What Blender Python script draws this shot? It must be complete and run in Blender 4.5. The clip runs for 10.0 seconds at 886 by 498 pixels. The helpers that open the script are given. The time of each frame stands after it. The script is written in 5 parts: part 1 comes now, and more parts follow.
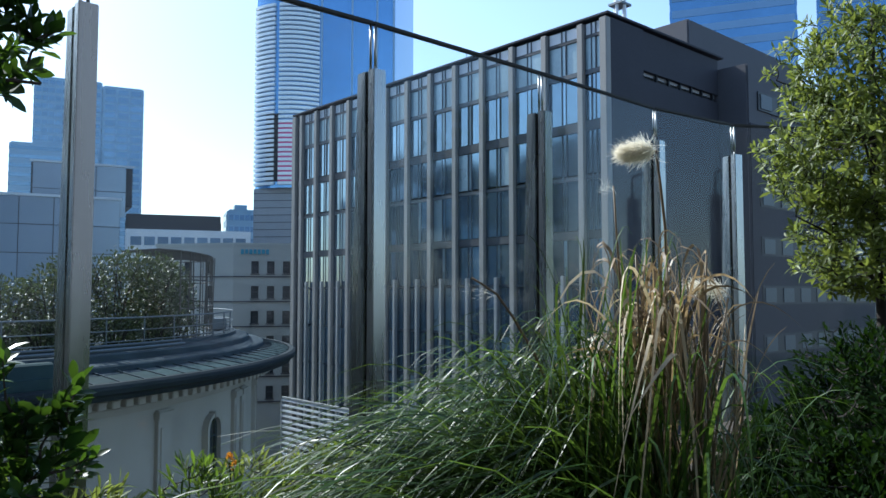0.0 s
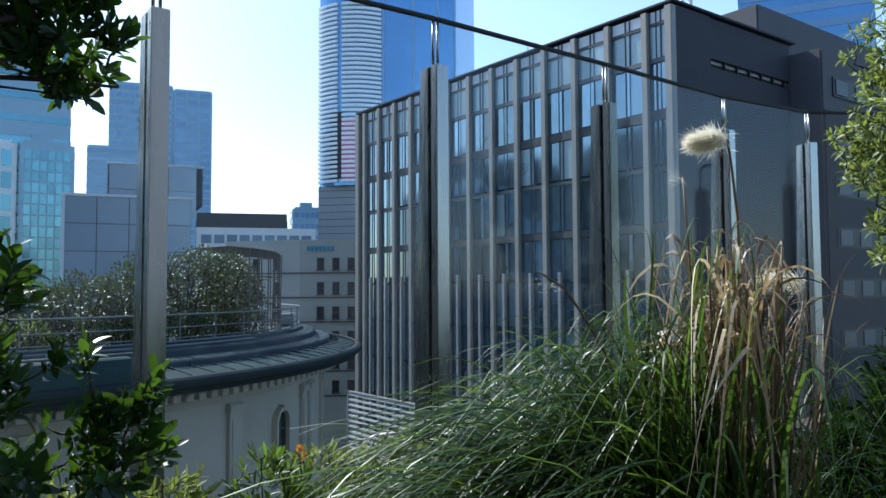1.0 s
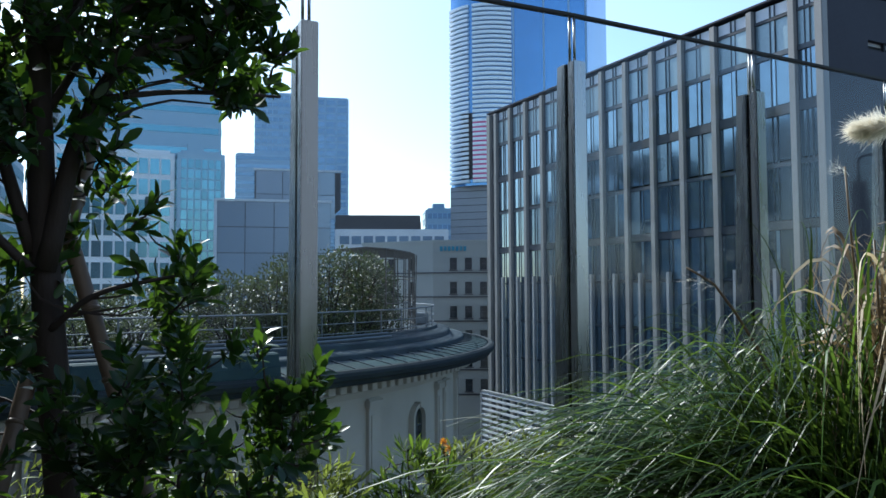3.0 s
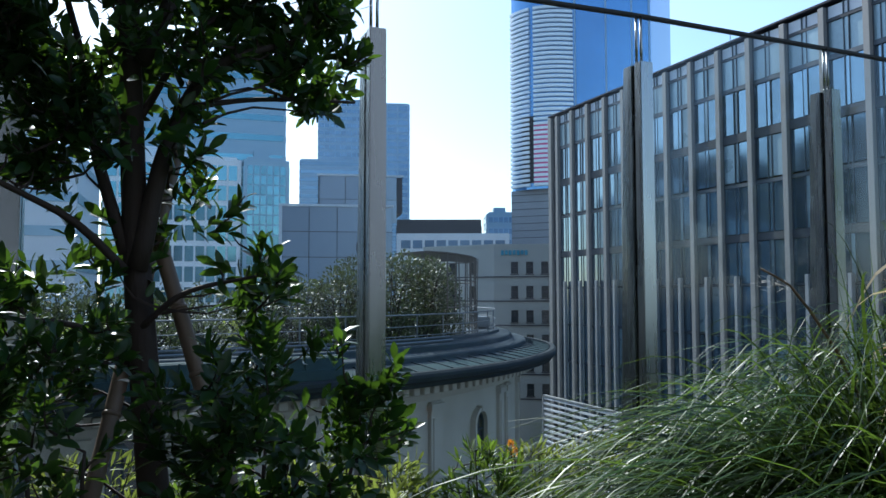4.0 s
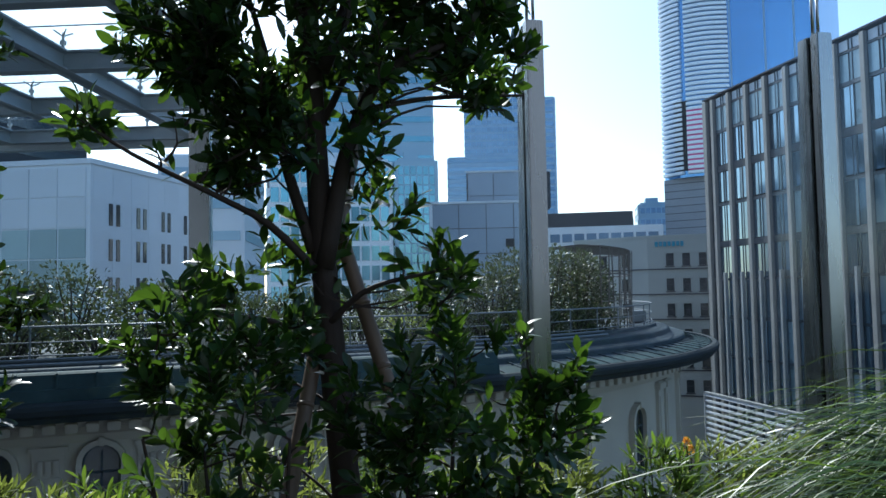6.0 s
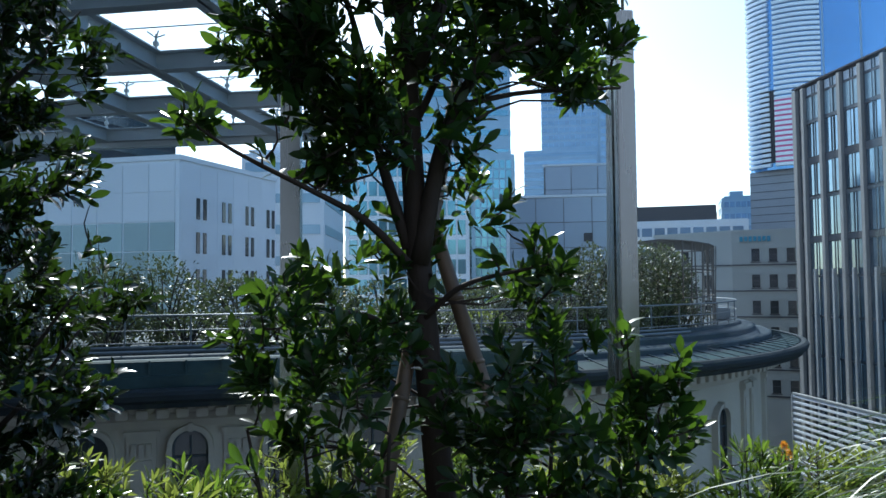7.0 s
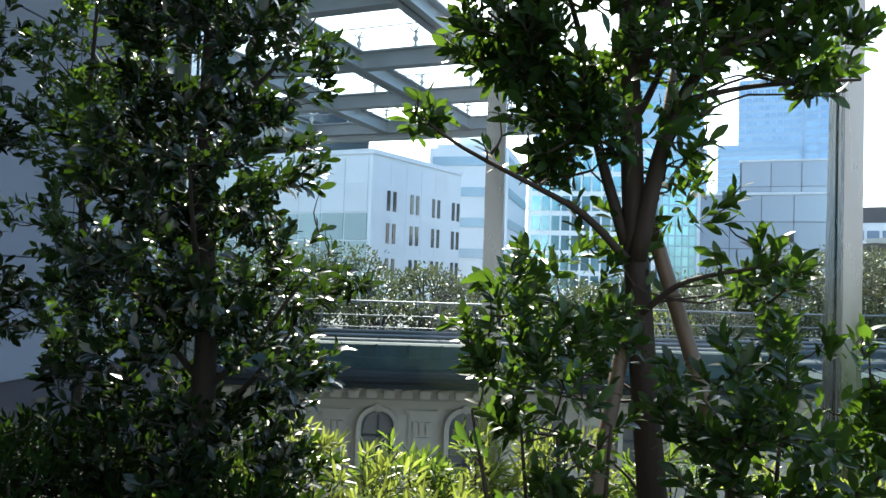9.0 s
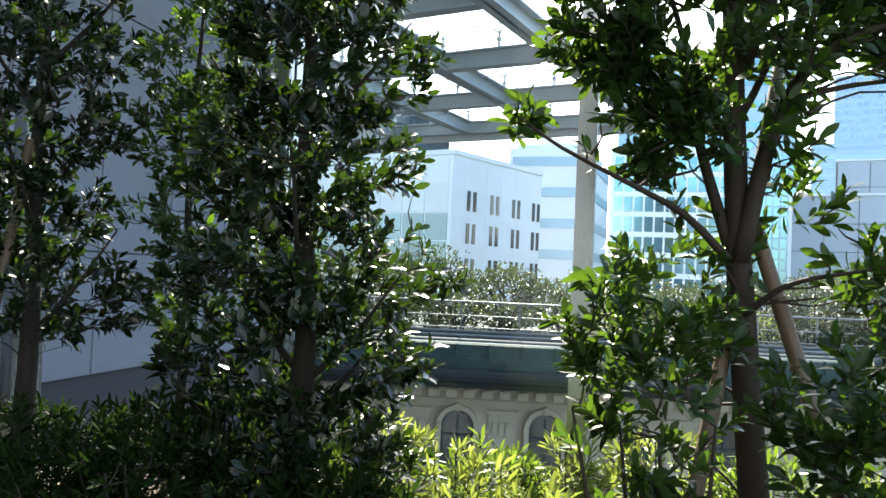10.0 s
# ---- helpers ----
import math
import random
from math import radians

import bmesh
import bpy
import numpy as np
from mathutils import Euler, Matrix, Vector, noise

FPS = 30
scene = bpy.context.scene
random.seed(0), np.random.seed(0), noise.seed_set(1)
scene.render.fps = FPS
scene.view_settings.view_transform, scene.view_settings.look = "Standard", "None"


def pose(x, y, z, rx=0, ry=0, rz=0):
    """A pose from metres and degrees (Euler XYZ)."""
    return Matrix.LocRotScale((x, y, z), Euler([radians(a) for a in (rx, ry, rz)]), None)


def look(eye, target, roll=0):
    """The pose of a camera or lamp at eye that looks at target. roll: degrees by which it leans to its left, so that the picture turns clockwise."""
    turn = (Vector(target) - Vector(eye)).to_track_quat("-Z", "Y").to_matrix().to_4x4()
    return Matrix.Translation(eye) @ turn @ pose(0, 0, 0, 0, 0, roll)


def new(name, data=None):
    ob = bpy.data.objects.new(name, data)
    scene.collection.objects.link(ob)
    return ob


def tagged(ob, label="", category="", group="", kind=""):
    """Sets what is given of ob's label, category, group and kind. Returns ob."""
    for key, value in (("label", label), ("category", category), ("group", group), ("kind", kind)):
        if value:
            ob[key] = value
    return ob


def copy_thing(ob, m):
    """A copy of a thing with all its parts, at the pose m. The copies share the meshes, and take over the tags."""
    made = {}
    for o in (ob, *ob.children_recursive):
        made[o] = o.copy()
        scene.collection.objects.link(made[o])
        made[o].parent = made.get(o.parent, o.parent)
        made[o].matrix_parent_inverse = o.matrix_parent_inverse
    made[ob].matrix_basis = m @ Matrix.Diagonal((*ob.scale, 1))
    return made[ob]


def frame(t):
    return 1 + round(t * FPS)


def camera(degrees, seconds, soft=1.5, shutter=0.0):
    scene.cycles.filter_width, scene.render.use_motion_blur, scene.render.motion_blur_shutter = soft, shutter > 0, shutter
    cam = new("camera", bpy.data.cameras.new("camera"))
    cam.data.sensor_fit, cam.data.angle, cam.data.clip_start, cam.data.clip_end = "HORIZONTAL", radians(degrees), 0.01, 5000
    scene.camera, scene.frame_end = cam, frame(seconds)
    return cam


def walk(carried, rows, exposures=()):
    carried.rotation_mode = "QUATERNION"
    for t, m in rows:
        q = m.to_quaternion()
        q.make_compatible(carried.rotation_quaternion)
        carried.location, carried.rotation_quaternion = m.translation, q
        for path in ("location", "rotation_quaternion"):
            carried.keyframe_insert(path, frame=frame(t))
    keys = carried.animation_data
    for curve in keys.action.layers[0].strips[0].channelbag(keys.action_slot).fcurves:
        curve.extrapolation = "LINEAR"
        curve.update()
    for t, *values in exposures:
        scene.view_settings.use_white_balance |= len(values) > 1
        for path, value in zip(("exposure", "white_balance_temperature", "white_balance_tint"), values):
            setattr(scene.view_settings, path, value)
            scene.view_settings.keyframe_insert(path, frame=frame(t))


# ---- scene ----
cam = camera(60.0, 10.0)
PATH = [
    (0, (-0.384, -3.516, 1.431), (0.946, -2.027, 1.549), 0.0),
    (0.5, (-0.383, -3.511, 1.427), (0.883, -1.967, 1.538), 0.1),
    (1, (-0.389, -3.509, 1.428), (0.815, -1.916, 1.534), -0.3),
    (1.5, (-0.397, -3.5, 1.429), (0.751, -1.866, 1.532), -0.6),
    (2, (-0.409, -3.508, 1.426), (0.659, -1.82, 1.522), -0.5),
    (2.5, (-0.42, -3.51, 1.423), (0.57, -1.775, 1.522), -0.4),
    (4, (-0.476, -3.533, 1.409), (0.295, -1.692, 1.527), -0.1),
    (4.5, (-0.487, -3.531, 1.406), (0.211, -1.66, 1.523), -0.2),
    (5, (-0.502, -3.524, 1.402), (0.096, -1.619, 1.518), -0.4),
    (5.5, (-0.516, -3.517, 1.402), (-0.019, -1.583, 1.517), -0.9),
    (7, (-0.579, -3.485, 1.411), (-0.372, -1.498, 1.508), -0.5),
    (7.5, (-0.594, -3.492, 1.411), (-0.502, -1.496, 1.499), -0.1),
    (8, (-0.615, -3.494, 1.408), (-0.65, -1.496, 1.492), 0.6),
    (8.5, (-0.641, -3.512, 1.405), (-0.797, -1.52, 1.485), 1.6),
    (9, (-0.668, -3.538, 1.404), (-0.929, -1.557, 1.481), 1.9),
    (9.5, (-0.69, -3.56, 1.4), (-1.064, -1.597, 1.476), 2.2),
    (10, (-0.711, -3.583, 1.397), (-1.174, -1.639, 1.467), 2.6),
]
walk(cam, [(t, look(eye, target, roll)) for t, eye, target, roll in PATH], [(0, 0.88, 5750, 4), (2, 0.84, 5750, 4), (4.5, 0.86, 5750, 4), (7.5, 1.2, 5750, 4), (8.5, 1.88, 6350, 4), (10, 2.6, 7250, 4)])

# ---- world, sun ----
SUN_DIR = Vector((-0.13, 0.74, 0.66)).normalized()      # towards the sun
world = bpy.data.worlds.new("sky")
scene.world = world
world.use_nodes = True
wn = world.node_tree
sky = wn.nodes.new("ShaderNodeTexSky")
sky.sky_type = "NISHITA"
sky.sun_disc = False
sky.sun_elevation = math.asin(SUN_DIR.z)
sky.sun_rotation = math.atan2(SUN_DIR.x, SUN_DIR.y)
sky.altitude = 50
sky.air_density, sky.dust_density, sky.ozone_density = 1.0, 1.3, 1.5
wn.nodes["Background"].inputs["Strength"].default_value = 0.15
wn.links.new(sky.outputs["Color"], wn.nodes["Background"].inputs["Color"])
sun_data = bpy.data.lights.new("sun", "SUN")
sun_data.energy, sun_data.angle, sun_data.color = 4.2, radians(0.53), (1.0, 0.95, 0.87)
sun = new("sun", sun_data)
sun.matrix_world = look(SUN_DIR * 300, (0, 0, 0))


# ---- materials ----
def principled(name):
    m = bpy.data.materials.new(name)
    m.use_nodes = True
    return m, m.node_tree.nodes, m.node_tree.links, m.node_tree.nodes["Principled BSDF"]


def mat(name, color, rough=0.6, metal=0.0, vary=0.15, scale=6.0, fine=60.0, bump=0.1, piece=0.0, stretch=(1, 1, 1), spec=0.5):
    """A surface with stains at one scale and grain at another; piece: how much each loose piece differs."""
    m, n, l, p = principled(name)
    tc = n.new("ShaderNodeTexCoord")
    mp = n.new("ShaderNodeMapping")
    mp.inputs["Scale"].default_value = stretch
    l.new(tc.outputs["Object"], mp.inputs["Vector"])
    big = n.new("ShaderNodeTexNoise")
    big.inputs["Scale"].default_value, big.inputs["Detail"].default_value = scale, 5
    small = n.new("ShaderNodeTexNoise")
    small.inputs["Scale"].default_value, small.inputs["Detail"].default_value = fine, 3
    for t in (big, small):
        l.new(mp.outputs["Vector"], t.inputs["Vector"])
    add = n.new("ShaderNodeMath")
    add.operation = "MULTIPLY_ADD"
    l.new(small.outputs["Fac"], add.inputs[0])
    add.inputs[1].default_value = 0.4
    l.new(big.outputs["Fac"], add.inputs[2])
    ramp = n.new("ShaderNodeMapRange")
    ramp.inputs["From Min"].default_value, ramp.inputs["From Max"].default_value = 0.4, 1.0
    ramp.inputs["To Min"].default_value, ramp.inputs["To Max"].default_value = 1 - vary, 1 + vary
    l.new(add.outputs[0], ramp.inputs["Value"])
    fac = ramp.outputs["Result"]
    if piece:
        info = n.new("ShaderNodeObjectInfo")
        pr = n.new("ShaderNodeMapRange")
        pr.inputs["To Min"].default_value, pr.inputs["To Max"].default_value = 1 - piece, 1 + piece
        l.new(info.outputs["Random"], pr.inputs["Value"])
        mul = n.new("ShaderNodeMath")
        mul.operation = "MULTIPLY"
        l.new(fac, mul.inputs[0])
        l.new(pr.outputs["Result"], mul.inputs[1])
        fac = mul.outputs[0]
    sc = n.new("ShaderNodeVectorMath")
    sc.operation = "SCALE"
    sc.inputs[0].default_value = color
    l.new(fac, sc.inputs["Scale"])
    l.new(sc.outputs[0], p.inputs["Base Color"])
    rr = n.new("ShaderNodeMapRange")
    rr.inputs["To Min"].default_value, rr.inputs["To Max"].default_value = max(0.02, rough - 0.12), min(1, rough + 0.12)
    l.new(big.outputs["Fac"], rr.inputs["Value"])
    l.new(rr.outputs["Result"], p.inputs["Roughness"])
    p.inputs["Metallic"].default_value = metal
    p.inputs["Specular IOR Level"].default_value = spec
    if bump:
        b = n.new("ShaderNodeBump")
        b.inputs["Strength"].default_value, b.inputs["Distance"].default_value = bump, 0.01
        l.new(add.outputs[0], b.inputs["Height"])
        l.new(b.outputs["Normal"], p.inputs["Normal"])
    return m


def leaf_mat(name, color, back, rough=0.35, through_light=0.35, vary=0.35, spec=0.5):
    """A leaf: glossy skin, light showing through, each leaf a little different."""
    m, n, l, p = principled(name)
    geo = n.new("ShaderNodeNewGeometry")
    tex = n.new("ShaderNodeTexNoise")
    tex.inputs["Scale"].default_value = 35
    tc = n.new("ShaderNodeTexCoord")
    l.new(tc.outputs["Object"], tex.inputs["Vector"])
    mix = n.new("ShaderNodeMath")
    mix.operation = "MULTIPLY_ADD"
    l.new(tex.outputs["Fac"], mix.inputs[0])
    mix.inputs[1].default_value = 0.3
    l.new(geo.outputs["Random Per Island"], mix.inputs[2])
    mr = n.new("ShaderNodeMapRange")
    mr.inputs["From Max"].default_value = 1.3
    mr.inputs["To Min"].default_value, mr.inputs["To Max"].default_value = 1 - vary, 1 + vary
    l.new(mix.outputs[0], mr.inputs["Value"])
    outs = []
    for c in (color, back):
        sc = n.new("ShaderNodeVectorMath")
        sc.operation = "SCALE"
        sc.inputs[0].default_value = c
        l.new(mr.outputs["Result"], sc.inputs["Scale"])
        outs.append(sc.outputs[0])
    l.new(outs[0], p.inputs["Base Color"])
    p.inputs["Roughness"].default_value = rough
    p.inputs["Specular IOR Level"].default_value = spec
    tr = n.new("ShaderNodeBsdfTranslucent")
    l.new(outs[1], tr.inputs["Color"])
    ms = n.new("ShaderNodeMixShader")
    ms.inputs["Fac"].default_value = through_light
    l.new(p.outputs[0], ms.inputs[1])
    l.new(tr.outputs[0], ms.inputs[2])
    l.new(ms.outputs[0], n["Material Output"].inputs["Surface"])
    return m


def clear_glass(name, tint, gloss=0.06):
    """A thin clear pane: see-through, with a mirror sheen that grows towards the edge of view and a film of dust."""
    m, n, l, p = principled(name)
    tr = n.new("ShaderNodeBsdfTransparent")
    tr.inputs["Color"].default_value = (*tint, 1)
    gl = n.new("ShaderNodeBsdfGlossy")
    gl.inputs["Roughness"].default_value = 0.02
    lw = n.new("ShaderNodeLayerWeight")
    lw.inputs["Blend"].default_value = 0.5
    pw = n.new("ShaderNodeMath")
    pw.operation = "POWER"
    l.new(lw.outputs["Facing"], pw.inputs[0])
    pw.inputs[1].default_value = 4.5
    fr = n.new("ShaderNodeMath")
    fr.operation = "MULTIPLY_ADD"
    l.new(pw.outputs[0], fr.inputs[0])
    fr.inputs[1].default_value, fr.inputs[2].default_value = 0.45, 0.022
    mx = n.new("ShaderNodeMixShader")
    l.new(fr.outputs[0], mx.inputs["Fac"])
    l.new(tr.outputs[0], mx.inputs[1])
    l.new(gl.outputs[0], mx.inputs[2])
    dust = n.new("ShaderNodeBsdfDiffuse")
    dust.inputs["Color"].default_value = (0.7, 0.72, 0.74, 1)
    tex = n.new("ShaderNodeTexNoise")
    tex.inputs["Scale"].default_value, tex.inputs["Detail"].default_value = 2.5, 6
    tc = n.new("ShaderNodeTexCoord")
    l.new(tc.outputs["Object"], tex.inputs["Vector"])
    mr = n.new("ShaderNodeMapRange")
    mr.inputs["From Min"].default_value, mr.inputs["From Max"].default_value = 0.3, 0.8
    mr.inputs["To Min"].default_value, mr.inputs["To Max"].default_value = gloss * 0.4, gloss
    l.new(tex.outputs["Fac"], mr.inputs["Value"])
    mz = n.new("ShaderNodeMixShader")
    l.new(mr.outputs["Result"], mz.inputs["Fac"])
    l.new(mx.outputs[0], mz.inputs[1])
    l.new(dust.outputs[0], mz.inputs[2])
    l.new(mz.outputs[0], n["Material Output"].inputs["Surface"])
    return m


M_STEEL = mat("brushed_steel", (0.36, 0.38, 0.385), 0.27, 1.0, 0.12, 3, 90, 0.05, 0.05, (6, 6, 0.5))
M_GASKET = mat("black_gasket", (0.025, 0.025, 0.025), 0.7, 0, 0.2, 8, 60, 0.05)
M_GLASS = clear_glass("fence_glass", (0.90, 0.925, 0.93), 0.0035)
M_ROOFGLASS = clear_glass("canopy_glass", (0.90, 0.94, 0.945), 0.012)
M_CANOPY = mat("painted_steel", (0.38, 0.42, 0.44), 0.5, 0.2, 0.1, 3, 50, 0.05)
M_PILASTER = mat("pilaster_stone", (0.27, 0.262, 0.248), 0.7, 0, 0.12, 0.7, 9, 0.1, 0.06)
M_DARKCLAD = mat("dark_cladding", (0.055, 0.054, 0.064), 0.6, 0, 0.15, 0.25, 6, 0.08, spec=0.08)
M_SPANDREL = mat("spandrel_panel", (0.095, 0.1, 0.108), 0.5, 0.0, 0.15, 0.8, 12, 0.06, 0.1, spec=0.12)
M_LIGHTCLAD = mat("grey_cladding", (0.1, 0.098, 0.108), 0.7, 0, 0.1, 0.3, 6, 0.08, spec=0.2)
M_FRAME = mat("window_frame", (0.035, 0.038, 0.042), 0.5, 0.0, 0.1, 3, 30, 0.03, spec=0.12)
M_MULLION = mat("grey_mullion", (0.09, 0.105, 0.12), 0.45, 0.3, 0.1, 3, 30, 0.03, spec=0.3)
M_OFFICEGLASS = mat("coated_glass", (0.21, 0.295, 0.36), 0.05, 0.75, 0.18, 0.15, 1.2, 0.0, 0.25)
M_BLIND = mat("pale_blind", (0.26, 0.34, 0.37), 0.3, 0.3, 0.15, 0.5, 4, 0.0, 0.25)
M_FIN = mat("fin_aluminium", (0.36, 0.37, 0.38), 0.45, 0.5, 0.1, 0.6, 8, 0.05, 0.06)
M_WHITE = mat("white_panel", (0.74, 0.76, 0.78), 0.5, 0, 0.06, 0.3, 5, 0.05, 0.04)
M_BLUEGLASS = mat("blue_tower_glass", (0.16, 0.30, 0.5), 0.1, 0.75, 0.15, 0.05, 0.6, 0.0, 0.15)
M_TEALGLASS = mat("teal_glass", (0.13, 0.27, 0.34), 0.1, 0.7, 0.15, 0.08, 0.8, 0.0, 0.2)
# Far walls and windows carry the haze of distance in their pale blue.
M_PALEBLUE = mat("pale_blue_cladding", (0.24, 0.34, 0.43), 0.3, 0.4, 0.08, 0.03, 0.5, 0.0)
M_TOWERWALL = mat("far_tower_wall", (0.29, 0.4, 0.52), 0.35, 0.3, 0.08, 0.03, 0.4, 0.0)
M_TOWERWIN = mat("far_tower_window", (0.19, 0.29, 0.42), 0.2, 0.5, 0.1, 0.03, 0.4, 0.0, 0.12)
M_LOUVRE = mat("white_louvre", (0.86, 0.87, 0.88), 0.35, 0.25, 0.05, 0.1, 2, 0.0)
M_PINK = mat("pink_banner", (0.75, 0.14, 0.32), 0.5, 0, 0.1, 0.2, 3, 0.0)
M_PODIUM = mat("podium_stone", (0.36, 0.36, 0.37), 0.7, 0, 0.08, 0.3, 4, 0.06, 0.05)
M_LIMESTONE = mat("limestone", (0.39, 0.36, 0.305), 0.8, 0, 0.16, 0.6, 14, 0.25, 0.05)
M_SLATE = mat("lead_roof", (0.045, 0.06, 0.072), 0.72, 0.0, 0.4, 0.7, 12, 0.15, 0.05, spec=0.08)
M_GUTTER = mat("lead_gutter", (0.022, 0.029, 0.034), 0.65, 0.0, 0.35, 0.9, 14, 0.15, 0.05, spec=0.12)
M_COPPER = mat("green_copper", (0.03, 0.055, 0.06), 0.7, 0.0, 0.4, 0.7, 10, 0.15, 0.05, spec=0.1)
M_DARKWIN = mat("dark_window", (0.03, 0.035, 0.04), 0.08, 0, 0.2, 1, 6, 0.0, 0.2, spec=0.8)
M_BEIGE = mat("beige_render", (0.56, 0.545, 0.47), 0.8, 0, 0.1, 0.3, 6, 0.1)
M_METALPANEL = mat("grey_metal_panel", (0.34, 0.42, 0.51), 0.25, 0.35, 0.05, 0.12, 2, 0.0, 0.07)
M_CHARCOAL = mat("charcoal_panel", (0.025, 0.027, 0.032), 0.5, 0.1, 0.15, 0.4, 5, 0.05)
M_WHITETILE = mat("white_tile", (0.66, 0.7, 0.74), 0.4, 0, 0.06, 0.5, 8, 0.05, 0.05)
M_SIGN = mat("teal_sign", (0.06, 0.36, 0.48), 0.4, 0, 0.05, 1, 5, 0.0)
M_RAIL = mat("galvanised_rail", (0.16, 0.175, 0.19), 0.5, 0.5, 0.1, 2, 20, 0.03)
M_WIRE = mat("dark_trellis", (0.10, 0.085, 0.07), 0.7, 0, 0.2, 2, 20, 0.05)
M_WALLGREY = mat("grey_wall_panel", (0.16, 0.175, 0.215), 0.6, 0, 0.08, 0.5, 14, 0.06)
M_CONCRETE = mat("concrete", (0.16, 0.155, 0.15), 0.85, 0, 0.15, 1.2, 25, 0.2)
M_LAWN = mat("roof_lawn", (0.062, 0.085, 0.03), 0.9, 0, 0.35, 1.5, 60, 0.6, spec=0.1)
M_ASPHALT = mat("asphalt", (0.06, 0.06, 0.062), 0.9, 0, 0.2, 0.1, 4, 0.2)
M_SOIL = mat("soil", (0.05, 0.038, 0.027), 0.95, 0, 0.35, 5, 50, 0.8)
M_BARK = mat("reddish_bark", (0.024, 0.015, 0.011), 0.8, 0, 0.35, 14, 90, 0.7, 0, (1, 1, 0.35))
M_BARK2 = mat("dark_bark", (0.022, 0.017, 0.014), 0.85, 0, 0.3, 14, 90, 0.7, 0, (1, 1, 0.35))
M_BAMBOO = mat("weathered_bamboo", (0.13, 0.09, 0.06), 0.55, 0, 0.25, 10, 70, 0.2, 0, (1, 1, 0.3))
M_ROPE = mat("black_twine", (0.03, 0.022, 0.018), 0.9, 0, 0.3, 50, 200, 0.5)
M_LEAF = leaf_mat("evergreen_leaf", (0.013, 0.033, 0.010), (0.19, 0.37, 0.03), 0.32, 0.14, 0.5, spec=0.25)
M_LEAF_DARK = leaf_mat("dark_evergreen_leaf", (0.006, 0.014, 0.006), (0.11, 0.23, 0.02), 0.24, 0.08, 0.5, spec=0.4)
M_LEAF_LIGHT = leaf_mat("light_leaf", (0.036, 0.066, 0.013), (0.24, 0.38, 0.04), 0.42, 0.25, spec=0.3)
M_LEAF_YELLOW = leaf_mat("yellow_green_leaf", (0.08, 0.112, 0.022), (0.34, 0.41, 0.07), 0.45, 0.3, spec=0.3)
# Darker than real foliage: shade among the low planting is put into this colour.
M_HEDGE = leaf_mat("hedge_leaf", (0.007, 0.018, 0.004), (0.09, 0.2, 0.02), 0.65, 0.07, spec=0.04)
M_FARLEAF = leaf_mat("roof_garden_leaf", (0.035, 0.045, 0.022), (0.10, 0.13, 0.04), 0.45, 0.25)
M_GRASS = leaf_mat("pampas_blade", (0.026, 0.056, 0.010), (0.19, 0.31, 0.04), 0.4, 0.2, 0.75, spec=0.25)
M_DRY = leaf_mat("dry_stalk", (0.21, 0.15, 0.09), (0.42, 0.3, 0.15), 0.5, 0.25, 0.9)
M_STRAW = leaf_mat("pale_straw", (0.5, 0.42, 0.29), (0.6, 0.48, 0.28), 0.5, 0.25, 0.4)
M_PLUME = leaf_mat("cream_plume", (0.86, 0.82, 0.72), (0.9, 0.86, 0.74), 0.8, 0.5, 0.2)
M_FLOWER = leaf_mat("orange_flower", (0.75, 0.35, 0.03), (0.8, 0.4, 0.05), 0.5, 0.3, 0.2)


# ---- small builders ----
def part(name, bm, material, parent=None, label="", smooth=False):
    me = bpy.data.meshes.new(name)
    bm.to_mesh(me)
    bm.free()
    me.materials.append(material)
    if smooth:
        for f in me.polygons:
            f.use_smooth = True
    ob = new(name, me)
    ob.parent = parent
    if label:
        ob["label"] = label
    return ob


def piece(name, me, parent, m):
    """An object of its own on a shared mesh."""
    ob = new(name, me)
    ob.parent = parent
    ob.matrix_basis = m
    return ob


def thing(name, label, category, group="", kind="", m=None):
    ob = new(name)
    ob.empty_display_size = 0.1
    if m is not None:
        ob.matrix_basis = m
    return tagged(ob, label, category, group, kind)


def boxes(*specs, bevel=0.0):
    """One bmesh of boxes, each (x0, x1, y0, y1, z0, z1)."""
    bm = bmesh.new()
    for x0, x1, y0, y1, z0, z1 in specs:
        r = bmesh.ops.create_cube(bm, size=1.0)
        for v in r["verts"]:
            v.co = Vector(((x0 + x1) / 2 + v.co.x * (x1 - x0), (y0 + y1) / 2 + v.co.y * (y1 - y0), (z0 + z1) / 2 + v.co.z * (z1 - z0)))
    if bevel:
        bmesh.ops.bevel(bm, geom=bm.edges[:], offset=bevel, segments=2, affect="EDGES")
    return bm


def box_mesh(name, material, spec, bevel=0.0):
    bm = boxes(spec, bevel=bevel)
    me = bpy.data.meshes.new(name)
    bm.to_mesh(me)
    bm.free()
    me.materials.append(material)
    return me


def prism(points, z0, z1):
    """A closed prism on a plan outline (counter-clockwise)."""
    bm = bmesh.new()
    lo = [bm.verts.new((x, y, z0)) for x, y in points]
    hi = [bm.verts.new((x, y, z1)) for x, y in points]
    k = len(points)
    for i in range(k):
        bm.faces.new((lo[i], lo[(i + 1) % k], hi[(i + 1) % k], hi[i]))
    bm.faces.new(hi)
    bm.faces.new(lo[::-1])
    return bm


